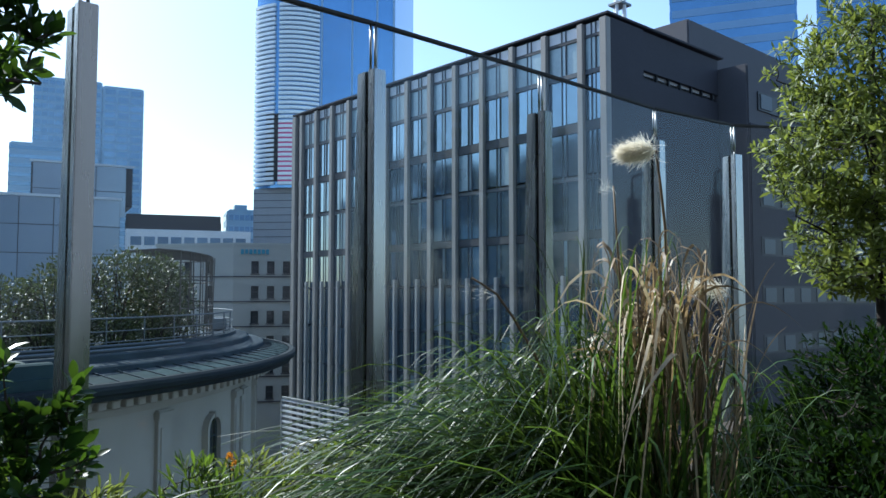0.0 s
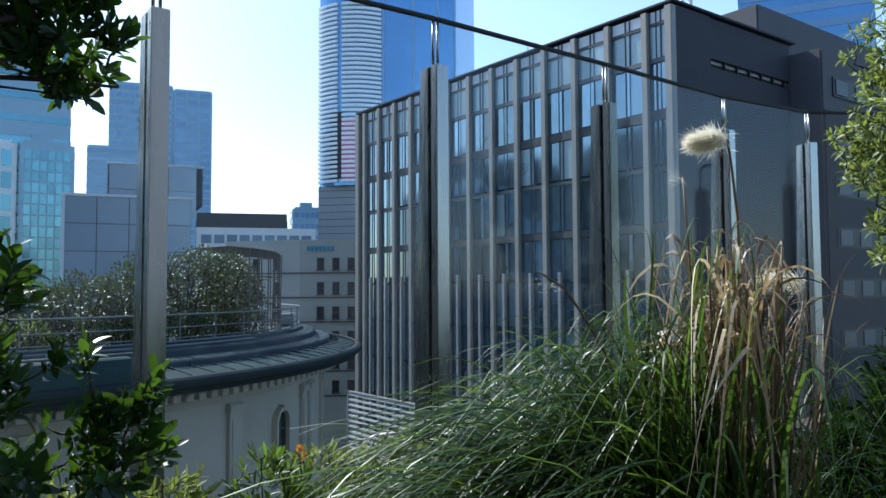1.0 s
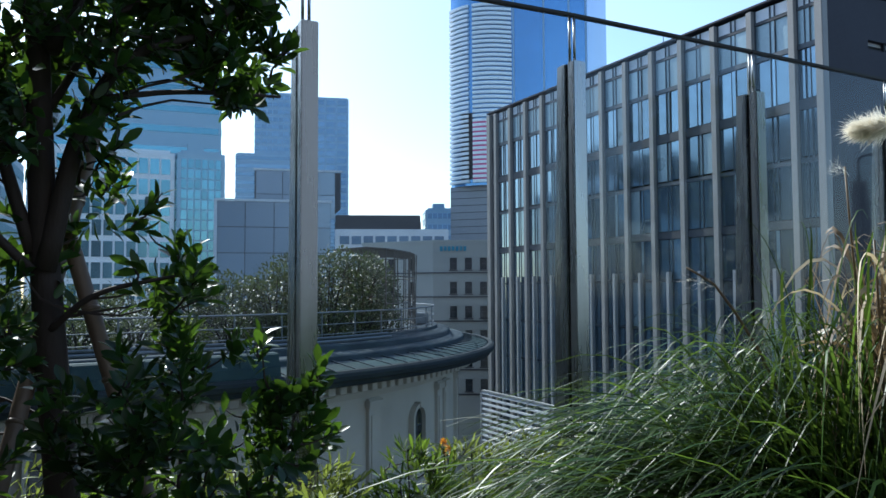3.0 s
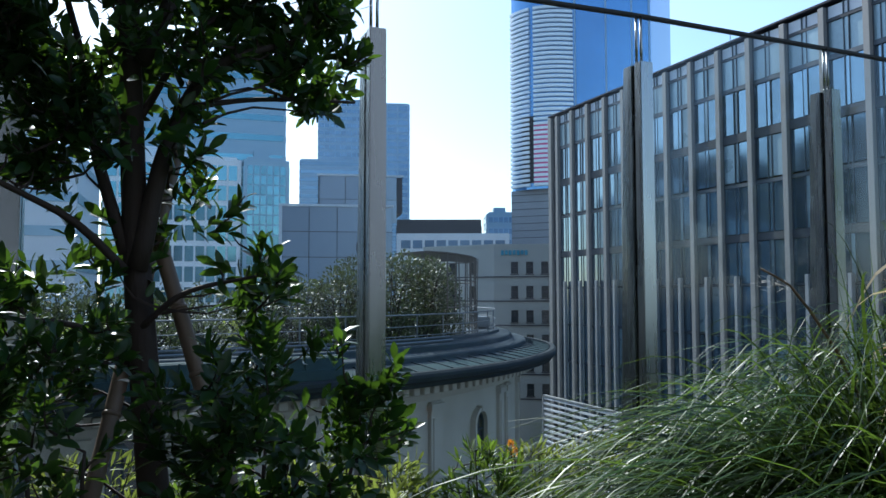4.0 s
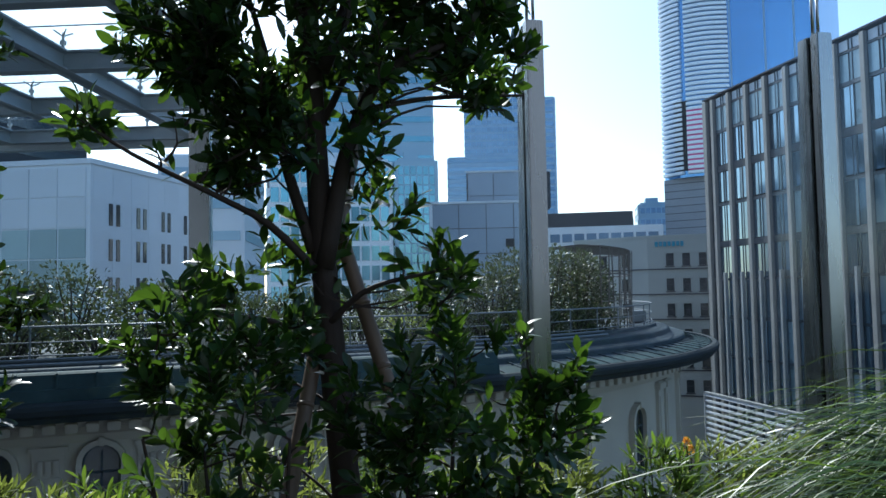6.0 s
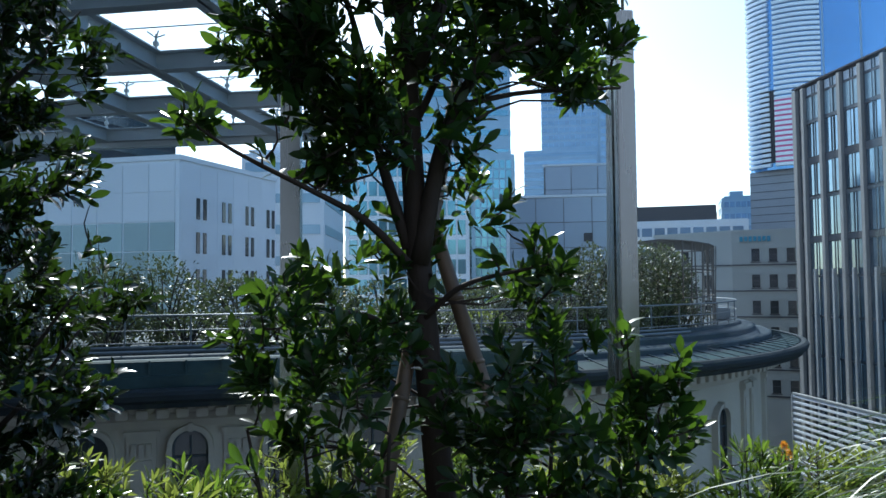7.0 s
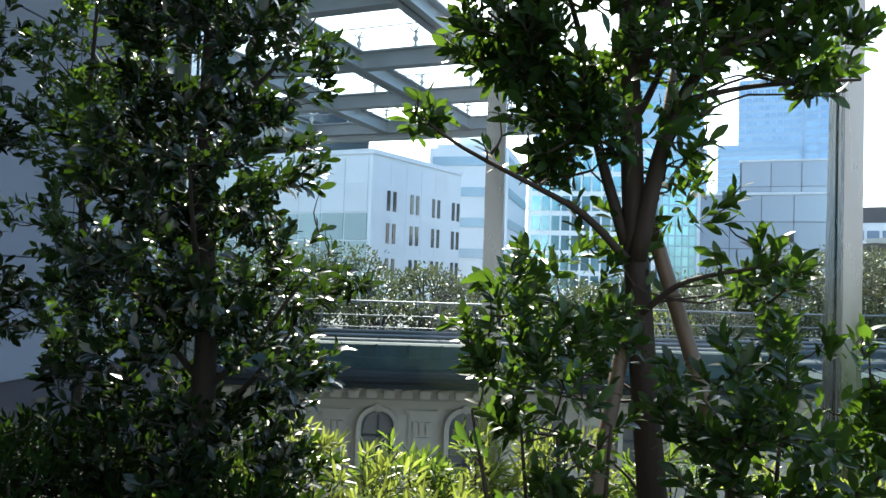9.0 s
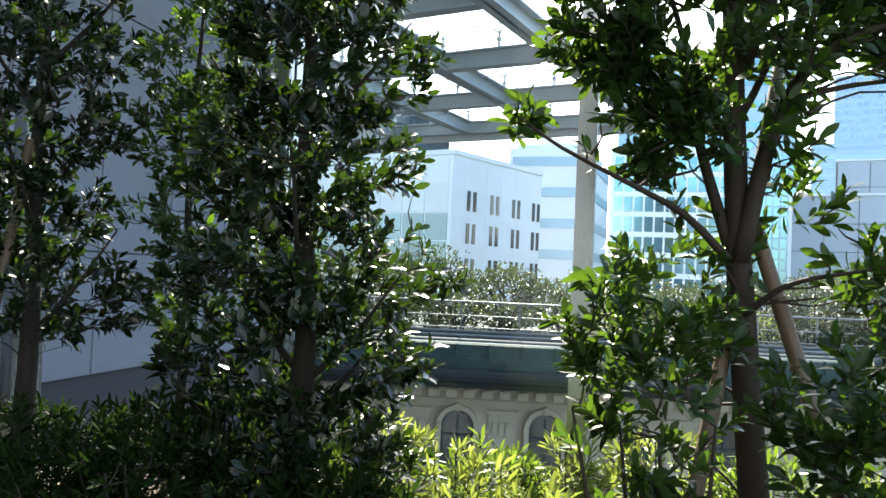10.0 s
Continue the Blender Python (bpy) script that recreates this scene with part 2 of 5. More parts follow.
def tube(bm, pts, radii, sides=8):
    """A tapered round limb through the points, closed at both ends."""
    pts = [Vector(p) for p in pts]
    rings = []
    for i, p in enumerate(pts):
        d = (pts[min(i + 1, len(pts) - 1)] - pts[max(i - 1, 0)]).normalized()
        a = d.orthogonal().normalized() if not rings else (prev - d * prev.dot(d)).normalized()
        prev = a
        b = d.cross(a)
        rings.append([bm.verts.new(p + (a * math.cos(2 * math.pi * j / sides) + b * math.sin(2 * math.pi * j / sides)) * radii[i]) for j in range(sides)])
    for r0, r1 in zip(rings, rings[1:]):
        for j in range(sides):
            bm.faces.new((r0[j], r0[(j + 1) % sides], r1[(j + 1) % sides], r1[j]))
    bm.faces.new(rings[0][::-1])
    bm.faces.new(rings[-1])


def smooth_line(pts, n):
    """n + 1 points on a smooth line through the given ones."""
    pts = [Vector(p) for p in pts]
    ext = [pts[0] * 2 - pts[1]] + pts + [pts[-1] * 2 - pts[-2]]
    out = []
    for i in range(n + 1):
        s = i / n * (len(pts) - 1)
        k = min(int(s), len(pts) - 2)
        t = s - k
        p0, p1, p2, p3 = ext[k:k + 4]
        out.append(0.5 * ((2 * p1) + (p2 - p0) * t + (2 * p0 - 5 * p1 + 4 * p2 - p3) * t * t + (3 * p1 - p0 - 3 * p2 + p3) * t ** 3))
    return out


# ---- setting: ground, terrace, planter ----
ground = tagged(part("ground", boxes((-2500, 2500, -2500, 2500, -30, -28)), M_ASPHALT), "grey asphalt city ground far below the roof terrace", "ground", kind="structure")
# Floor is out of view; green gives the posts a tinted reflection and less bounce.
terrace = tagged(part("floor", boxes((-7.0, 9.5, -12, 0.35, -0.35, 0)), M_LAWN), "unseen terrace floor, assumed lawn, green to tint the post reflections", "floor", kind="structure")
# The 38 m wall behind the camera is unseen, added to cut sky light.
own_building = tagged(part("wall_south", boxes((-16, 9.4, -26, 0.3, -28, -0.36), (-16, 9.4, -26, -12.1, -0.3, 38)), M_WALLGREY), "plain grey building under the terrace with an unseen tall wall blocking sky", "wall", kind="structure")
wall_west = thing("wall_west", "blue-grey panelled building wall in shade behind the trees", "wall", kind="structure")
# Core rises far beyond the seen wall; the extra height blocks western sky light.
part("core", boxes((-16, -7.02, -12, 10.3, -28, 38.0)), M_DARKCLAD, wall_west)
panel_me = box_mesh("wall_panel", M_WALLGREY, (-0.02, 0.03, -0.742, 0.742, -0.742, 0.742), 0.006)
for i in range(15):
    for j in range(10):
        piece("wall_panel", panel_me, wall_west, pose(-7, -11.2 + i * 1.5, 0.75 + j * 1.5))
planter = thing("planter", "long concrete planter with dark soil along the glass fence", "planter")
part("kerb", boxes((-6.9, 9.0, -2.95, -2.8, 0.0, 0.42), bevel=0.012), M_CONCRETE, planter)
soil = bmesh.new()
bmesh.ops.create_grid(soil, x_segments=80, y_segments=16, size=0.5)
for v in soil.verts:
    v.co = Vector((1.05 + v.co.x * 15.8, -1.5 + v.co.y * 2.6, 0.34 + 0.05 * noise.noise(v.co * 14)))
part("soil", soil, M_SOIL, planter, "dark moist soil", smooth=True)


# ---- glass fence ----
fence = thing("glass_fence", "tall frameless glass wind fence between brushed steel posts", "fence")
POSTS = [(-3.95, 0.0), (-2.42, 0.0), (-0.90, 0.0), (0.655, 0.05), (2.215, 0.0), (3.70, 0.02), (5.20, 0.06), (6.3, -0.06), (7.7, -0.85), (8.4, -2.1)]


def post_mesh():
    """The outer flange widens towards its foot."""
    bm = bmesh.new()
    v = [[bm.verts.new((x, y, z)) for x, y in ((-0.043, 0.012), (0.043, 0.012), (0.043, back), (-0.043, back))] for z, back in ((0.1, 0.185), (2.71, 0.095))]
    for i in range(4):
        bm.faces.new((v[0][i], v[0][(i + 1) % 4], v[1][(i + 1) % 4], v[1][i]))
    bm.faces.new(v[1])
    bm.faces.new(v[0][::-1])
    bmesh.ops.bevel(bm, geom=bm.edges[:], offset=0.006, segments=2, affect="EDGES")
    return bm


for i, (px, py) in enumerate(POSTS):
    a = POSTS[max(i - 1, 0)]
    b = POSTS[min(i + 1, len(POSTS) - 1)]
    turn = math.degrees(math.atan2(b[1] - a[1], b[0] - a[0]))
    if i == 0:
        post = part("post", post_mesh(), M_STEEL, fence)
        post.matrix_basis = pose(px, py, 0, 0, 0, turn)
        part("gasket", boxes((-0.026, 0.026, -0.01, 0.013, 0.1, 2.7)), M_GASKET, post, "black rubber joint")
        part("front_plate", boxes((-0.043, 0.043, -0.07, -0.01, 0.1, 2.712), bevel=0.004), M_STEEL, post, "square steel cover bar")
        for sx in (-0.016, 0.016):
            bm = bmesh.new()
            tube(bm, [(sx, 0.0, 2.7), (sx, 0.0, 2.995)], [0.0085, 0.0085], 8)
            part("clamp_rod", bm, M_STEEL, post, smooth=True)
        for z in (2.64, 2.1, 1.5):
            bm = bmesh.new()
            tube(bm, [(-0.0445, -0.04, z), (-0.0415, -0.04, z)], [0.009, 0.009], 10)
            part("bolt", bm, M_STEEL, post)
        first = post
    else:
        c = copy_thing(first, pose(px, py, 0, 0, 0, turn))
for (ax, ay), (bx, by) in zip(POSTS, POSTS[1:]):
    L = math.hypot(bx - ax, by - ay)
    turn = math.degrees(math.atan2(by - ay, bx - ax))
    pane = part("pane", boxes((0.012, L - 0.012, -0.003, 0.009, 0.12, 2.985)), M_GLASS, fence, "clear glass pane with a faint film of dust")
    pane.matrix_basis = pose(ax, ay, 0, 0, 0, turn)
    pane.visible_shadow = False
    rail = part("top_rail", boxes((0.0, L, -0.012, 0.022, 2.986, 3.008), bevel=0.004), M_GASKET, fence, "thin dark top edge rail")
    rail.matrix_basis = pose(ax, ay, 0, 0, 0, turn)


# ---- office building with stone pilasters ----
def office_building():
    ob = thing("office_building", "dark glass office building with grey stone pilasters and a flat roof", "building")
    X, Y0, Y1, TOP = 38.0, 24.25, 61.2, 18.9
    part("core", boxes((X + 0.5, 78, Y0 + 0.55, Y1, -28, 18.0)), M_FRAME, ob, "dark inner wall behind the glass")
    part("roof_slab", boxes((X - 0.15, 52, Y0 - 0.12, Y1 + 0.1, 18.68, TOP - 0.06), bevel=0.03), M_DARKCLAD, ob, "dark thin roof edge")
    part("side_wall", boxes((X + 0.3, 41.8, Y0, Y0 + 0.5, -28, 18.54), (41.8, 51.5, Y0 + 0.12, Y0 + 0.5, -28, 15.4),
                            (41.8, 51.5, Y0 + 0.12, Y0 + 0.5, 15.95, 18.54)), M_DARKCLAD, ob, "plain dark grey side wall")
    part("slot_lining", boxes((41.8, 51.5, Y0 + 0.42, Y0 + 0.52, 15.74, 15.95)), M_PODIUM, ob, "pale lining of a long slot")
    for k in range(6):
        part("slot_bar", boxes((43.6 + k * 1.45, 43.72 + k * 1.45, Y0 + 0.2, Y0 + 0.36, 15.4, 15.95)), M_FRAME, ob)
    ys = [26.3 + 3.02 * k - 0.02 * k * k for k in range(13)]
    pil = box_mesh("pilaster", M_PILASTER, (-0.2, 0.3, -0.21, 0.21, -28, 18.5), 0.02)
    for y in ys:
        piece("pilaster", pil, ob, pose(X, y, 0))
    part("corner_pilaster", boxes((X - 0.21, X + 0.3, Y0, Y0 + 0.5, -28, 18.52), bevel=0.03), M_PILASTER, ob)
    part("corner_pilaster", boxes((X - 0.21, X + 0.5, Y1 - 0.6, Y1, -28, 18.52), bevel=0.03), M_PILASTER, ob)
    edges = [Y0 + 0.3] + ys + [Y1 - 0.4]
    rows = [(15.58, 17.55, 1), (12.35, 15.2, 0), (9.0, 11.65, 0), (5.45, 8.6, 0), (2.1, 4.85, 0), (-1.3, 1.9, 0), (-4.7, -1.5, 0), (-8.1, -4.9, 0), (-11.5, -8.3, 0)]
    span = [(17.55, 17.75), (11.7, 12.3), (4.9, 5.4)]
    trans = [(15.25, 15.55), (8.62, 8.86), (1.92, 2.08), (-1.48, -1.32), (-4.88, -4.72), (-8.28, -8.12)]
    for a, b in zip(edges, edges[1:]):
        a, b = a + 0.21, b - 0.21
        if b - a < 0.4:
            continue
        w = b - a
        m = a + w / 2
        part("mullion", boxes(*[(X + 0.07, X + 0.2, y - 0.026, y + 0.026, -12, 18.5) for y in (a + 0.03, m - 0.17, m + 0.17, b - 0.03)],
                              *[(X + 0.05, X + 0.18, a, b, z0, z1) for z0, z1 in trans]), M_MULLION, ob)
        for z0, z1 in span:
            part("spandrel", boxes((X + 0.05, X + 0.22, a, b, z0, z1)), M_SPANDREL, ob)
        # Opaque white paints the bright sky that shows through below the roof edge.
        part("clerestory", boxes((X + 0.16, X + 0.2, a, b, 17.8, 18.5)), M_WHITE, ob, "white strip standing in for sky seen through under the roof edge")
        for z0, z1, up in rows:
            for y0, y1 in ((a + 0.05, m - 0.19), (m + 0.19, b - 0.05), (m - 0.15, m + 0.15)):
                pane = part("pane", boxes((0, 0.03, y0 - m, y1 - m, z0, z1)), M_BLIND if up or random.random() < 0.12 else M_OFFICEGLASS, ob)
                pane.matrix_basis = pose(X + 0.12, m, 0, 0, random.uniform(-0.15, 0.15), random.uniform(-0.25, 0.25))
    fin = box_mesh("fin", M_FIN, (-0.3, 0.0, -0.13, 0.13, -18, 2.6), 0.01)
    for a, b in zip(ys, ys[1:]):
        piece("fin", fin, ob, pose(X, (a + b) / 2, 0))
    slat = box_mesh("louvre_slat", M_WHITE, (-0.12, 0.12, 0, 14.2, -0.09, 0.09), 0.01)
    for k in range(14):
        piece("louvre_slat", slat, ob, pose(X - 0.85, 47.0, -8.5 - k * 0.5))
    part("louvre_frame", boxes((X - 1.0, X - 0.66, 61.2, 61.4, -16, -8.2), (X - 1.0, X - 0.66, 46.8, 61.4, -8.35, -8.2)), M_FIN, ob)
    for x, y, h in ((45, 32, 2.4), (41, 40, 1.8)):
        bm = bmesh.new()
        tube(bm, [(x, y, 18.85), (x, y, 18.9 + h)], [0.05, 0.03], 6)
        part("antenna", bm, M_RAIL, ob)
    bm = bmesh.new()
    for dx, dy in ((-0.5, 0), (0.5, 0), (0, 0.5), (0, -0.4)):
        tube(bm, [(44 + dx, 27.5 + dy, 18.85), (44 + dx * 0.8, 27.5 + dy * 0.8, 22.5)], [0.12, 0.12], 8)
    part("antenna", bm, M_WHITE, ob, "white roof antennas")
    part("antenna_frame", boxes((43.4, 44.6, 27.0, 28.1, 20.2, 20.35), (43.4, 44.6, 27.0, 28.1, 21.6, 21.75)), M_RAIL, ob)
    # stepped annex
    part("annex_block", boxes((51.55, 82, 22.14, 60, -28, 17.9), bevel=0.12), M_LIGHTCLAD, ob, "grey clad stepped annex")
    part("annex_block", boxes((60, 86, 29.6, 60, 17.9, 22.2), bevel=0.12), M_LIGHTCLAD, ob)
    part("annex_block", boxes((66, 90, 35.1, 62, 18, 28.2), bevel=0.15), M_LIGHTCLAD, ob)
    part("lower_wall", boxes((51.7, 82, 22.07, 22.13, -28, 13.6)), M_DARKCLAD, ob, "dark lower cladding of the annex")
    for z in (14.7, 11.2, 7.7, 4.2, 0.7, -2.8):
        # Strip stands proud of the wall; its charcoal paints a recess's dark.
        part("recess", boxes((52.9, 81, 22.03, 22.16, z, z + 1.35)), M_CHARCOAL, ob, "charcoal strip painting the dark of a recessed window band")
        for k in range(9):
            part("window", boxes((53.2 + k * 2.9, 54.9 + k * 2.9, 21.97, 22.04, z + 0.15, z + 1.2)), M_MULLION, ob)
    part("parapet_rail", boxes((60, 84, 22.3, 22.36, 18.6, 18.66), *[(60 + k * 2, 60.06 + k * 2, 22.3, 22.36, 17.9, 18.6) for k in range(12)]), M_RAIL, ob)
    return ob


office_building()


def tower_block(name, label, p, q, depth, z0, z1, wall, win, storey, cols=0, band=0.55, inset=0.12, flat=False):
    """A tower whose front runs from p to q in plan; windows as bands or, with cols, as single panes on the front and on both sides."""
    ob = thing(name, label, "building")
    p, q = Vector(p), Vector(q)
    w = (q - p).length
    turn = math.degrees(math.atan2(q.y - p.y, q.x - p.x))
    ob.matrix_basis = pose(p.x, p.y, 0, 0, 0, turn)
    part("wall", boxes((0, w, 0, depth, z0, z1), bevel=0.1), wall, ob)
    if not flat:
        part("roof", boxes((0.8, w - 0.8, 0.8, depth - 0.8, z1, z1 + 0.6), (w * 0.25, w * 0.6, depth * 0.3, depth * 0.7, z1 + 0.6, z1 + 2.4)), wall, ob)
    n = int((z1 - z0 - 2) / storey)
    if cols:
        cw = (w - 1.2) / cols
        me = box_mesh("window", win, (0.1 * cw, 0.9 * cw, -inset, 0.1, 0, storey * band))
    else:
        me = box_mesh("window", win, (0.5, w - 0.5, -inset, 0.1, 0, storey * band))
    side = box_mesh("window", win, (-inset, 0.1, 0.6, depth - 0.6, 0, storey * band))
    for k in range(n):
        z = z1 - 1.2 - (k + 1) * storey + storey * (1 - band)
        for c in range(max(1, cols)):
            piece("window", me, ob, pose(0.6 + c * (w - 1.2) / cols if cols else 0, 0, z))
        piece("window", side, ob, pose(0, 0, z))
        piece("window", side, ob, pose(w, 0, z, 0, 0, 0) @ Matrix.Diagonal((-1, 1, 1, 1)))
    return ob


tower_block("office_tower", "blue glass skyscraper with dark floor bands in the distance", (170.2, 100.8), (183.7, 74.7), 30, -28, 150, M_BLUEGLASS, M_TOWERWIN, 4.2, 0, 0.45)
tower_block("office_tower", "blue glass skyscraper at the edge of the skyline", (213, 81.7), (225, 52), 30, -28, 150, M_BLUEGLASS, M_TOWERWIN, 4.2, 0, 0.45)
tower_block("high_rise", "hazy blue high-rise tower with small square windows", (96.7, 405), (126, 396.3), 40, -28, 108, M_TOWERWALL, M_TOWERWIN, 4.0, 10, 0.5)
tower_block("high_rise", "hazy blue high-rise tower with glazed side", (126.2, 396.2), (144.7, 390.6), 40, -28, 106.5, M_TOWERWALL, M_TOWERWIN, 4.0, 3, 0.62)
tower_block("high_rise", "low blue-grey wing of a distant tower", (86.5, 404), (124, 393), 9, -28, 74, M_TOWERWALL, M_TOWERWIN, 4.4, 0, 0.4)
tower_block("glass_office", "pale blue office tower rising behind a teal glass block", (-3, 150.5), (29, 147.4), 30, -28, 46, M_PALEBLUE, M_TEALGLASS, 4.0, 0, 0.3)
teal = tower_block("glass_office", "teal glass office block with white floor bands", (-4, 145.6), (20, 143.9), 12, -28, 26.8, M_WHITE, M_TEALGLASS, 3.8, 12, 0.74)
tower_block("glass_office", "teal glass corner of an office block with fine grid", (20.3, 143.2), (28.8, 142.6), 13, -28, 27.0, M_PALEBLUE, M_TEALGLASS, 1.9, 6, 0.86)
tower_block("long_building", "long dark grey building with flat roof in the distance", (45.7, 128.6), (60, 122.7), 20, -28, 15.1, M_CHARCOAL, M_CHARCOAL, 4.5, 0, 0.4, flat=True)
tower_block("low_building", "pale low building below a dark one", (43, 121), (61, 113.6), 8, -28, 11.9, M_WHITETILE, M_TOWERWIN, 3.5, 9, 0.4, flat=True)
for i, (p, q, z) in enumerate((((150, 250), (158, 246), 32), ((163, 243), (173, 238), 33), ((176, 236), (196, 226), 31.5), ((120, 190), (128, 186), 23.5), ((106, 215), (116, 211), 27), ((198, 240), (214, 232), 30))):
    tower_block("far_building", "distant city building with pale haze put into its colour", p, q, 14, -28, z, M_TOWERWALL if i % 2 else M_PALEBLUE, M_TOWERWIN, 3.6, 6, 0.45)
mast = thing("antenna_mast", "thin lattice antenna mast on a distant roof", "antenna", m=pose(166, 243, 33))
bm = bmesh.new()
tube(bm, [(0, 0, 0), (0, 0, 8.5)], [0.3, 0.18], 5)
part("pole", bm, M_FRAME, mast)
part("crossarm", boxes((-0.9, 0.9, -0.1, 0.1, 6.6, 6.8), (-0.7, 0.7, -0.1, 0.1, 7.6, 7.8)), M_FRAME, mast)


# ---- striped tower ----
def striped_tower():
    ob = thing("striped_tower", "curved skyscraper with white horizontal louvres and blue glass side", "building")
    a, b, c = Vector((76.2, 141.0)), Vector((85.4, 131.3)), Vector((98.4, 122.3))
    arc = []
    for i in range(15):
        s = i / 14
        bulge = 2.6 * 4 * s * (1 - s)
        nrm = Vector((-(b - a).y, (b - a).x)).normalized()
        arc.append(a.lerp(b, s) - nrm * bulge * -1 if nrm.y < 0 else a.lerp(b, s) - nrm * bulge)
    back = [Vector((118, 140)), Vector((96, 160))]
    part("podium", prism([(p.x, p.y) for p in [arc[0] + Vector((-0.6, -0.6))] + [b + Vector((-0.5, -0.9)), c + Vector((0, -1))] + back], -28, 23.2), M_PODIUM, ob, "grey stone podium with fine joints")
    part("shaft", prism([(p.x, p.y) for p in arc + [c] + back], 23.2, 120), M_BLUEGLASS, ob, "blue mirror glass shaft")
    # podium joints
    for k in range(16):
        part("joint", prism([(p.x, p.y) for p in [arc[0] + Vector((-0.66, -0.62)), b + Vector((-0.56, -0.96)), b + Vector((-0.3, -0.5)), arc[0] + Vector((-0.3, -0.2))]], 22.2 - k * 1.5, 22.32 - k * 1.5), M_SPANDREL, ob)
    # louvres follow the curved front
    def louvre_mesh(i0, i1):
        bm = bmesh.new()
        rows = []
        for p in arc[i0:i1 + 1]:
            n = (p - Vector((92, 146))).normalized()
            o = p + n * 0.55
            rows.append([bm.verts.new((p.x, p.y, 0)), bm.verts.new((o.x, o.y, 0.03)), bm.verts.new((o.x, o.y, 0.6)), bm.verts.new((p.x, p.y, 0.66))])
        for r, s in zip(rows, rows[1:]):
            for j in range(4):
                bm.faces.new((r[j], r[(j + 1) % 4], s[(j + 1) % 4], s[j]))
        bm.faces.new(rows[0][::-1])
        bm.faces.new(rows[-1])
        me = bpy.data.meshes.new("louvre")
        bmesh.ops.recalc_face_normals(bm, faces=bm.faces)
        bm.to_mesh(me)
        bm.free()
        me.materials.append(M_LOUVRE)
        return me
    def sheet(i0, i1, out, z0, z1):
        bm = bmesh.new()
        ring = []
        for p in arc[i0:i1 + 1]:
            n = (p - Vector((92, 146))).normalized()
            ring.append([bm.verts.new((p.x + n.x * o, p.y + n.y * o, z)) for o, z in ((0.02, z0), (out, z0), (out, z1), (0.02, z1))])
        for r, q in zip(ring, ring[1:]):
            for j in range(4):
                bm.faces.new((r[j], r[(j + 1) % 4], q[(j + 1) % 4], q[j]))
        bm.faces.new(ring[0][::-1])
        bm.faces.new(ring[-1])
        return bm
    part("banner", sheet(6, 12, 0.3, 24.5, 37.0), M_PINK, ob, "pink sheet behind the louvres")
    part("dark_glazing", sheet(3, 6, 0.25, 24.5, 38.5), M_FRAME, ob, "dark sheet behind the louvres")
    left, right = louvre_mesh(0, 5), louvre_mesh(6, 14)
    for k in range(39):
        piece("louvre", left, ob, pose(0, 0, 23.8 + k * 0.98))
        piece("louvre", right, ob, pose(0, 0, 23.8 + k * 0.98))
    d = (c - b).normalized()
    for s in (0.02, 0.42, 0.75, 0.97):
        p = b.lerp(c, s)
        part("glass_rib", prism([(p.x, p.y), (p.x + d.y * 0.4, p.y - d.x * 0.4), (p.x + d.y * 0.4 + d.x * 0.35, p.y - d.x * 0.4 + d.y * 0.35), (p.x + d.x * 0.35, p.y + d.y * 0.35)], 23, 119), M_TOWERWALL, ob)


striped_tower()


# ---- plain-outline buildings ----
def outline_building(name, label, pts, z0, z1, wall):
    ob = thing(name, label, "building")
    part("wall", prism(pts, z0, z1), wall, ob)
    big = [(x * 1.0, y) for x, y in pts]
    cx, cy = sum(p[0] for p in pts) / len(pts), sum(p[1] for p in pts) / len(pts)
    part("parapet", prism([(cx + (x - cx) * 1.015, cy + (y - cy) * 1.015) for x, y in big], z1, z1 + 0.35), wall, ob)
    return ob


def on_face(p, q, s, out):
    """A frame at s metres from p along a face p-q, out metres in front of it."""
    p, q = Vector(p), Vector(q)
    d = (q - p).normalized()
    o = p + d * s + Vector((d.y, -d.x)) * out
    return pose(o.x, o.y, 0, 0, 0, math.degrees(math.atan2(d.y, d.x)))


beige_pts = [(43.0, 83.6), (50.5, 79.2), (55, 92), (36.9, 92.2)]
beige = outline_building("apartment_block", "beige rendered building with small dark windows and teal sign", beige_pts, -28, 7.4, M_BEIGE)
win_me = box_mesh("window", M_DARKWIN, (-0.44, 0.44, -0.05, 0.05, -0.75, 0.75), 0.02)
sill_me = box_mesh("sill", M_LIGHTCLAD, (-0.56, 0.56, -0.14, 0.05, -0.9, -0.78), 0.01)
hood_me = box_mesh("frame", M_BEIGE, (-0.56, 0.56, -0.12, 0.05, 0.77, 0.9), 0.01)
mid_me = box_mesh("frame", M_LIGHTCLAD, (-0.42, 0.42, -0.075, 0.02, 0.0, 0.05))
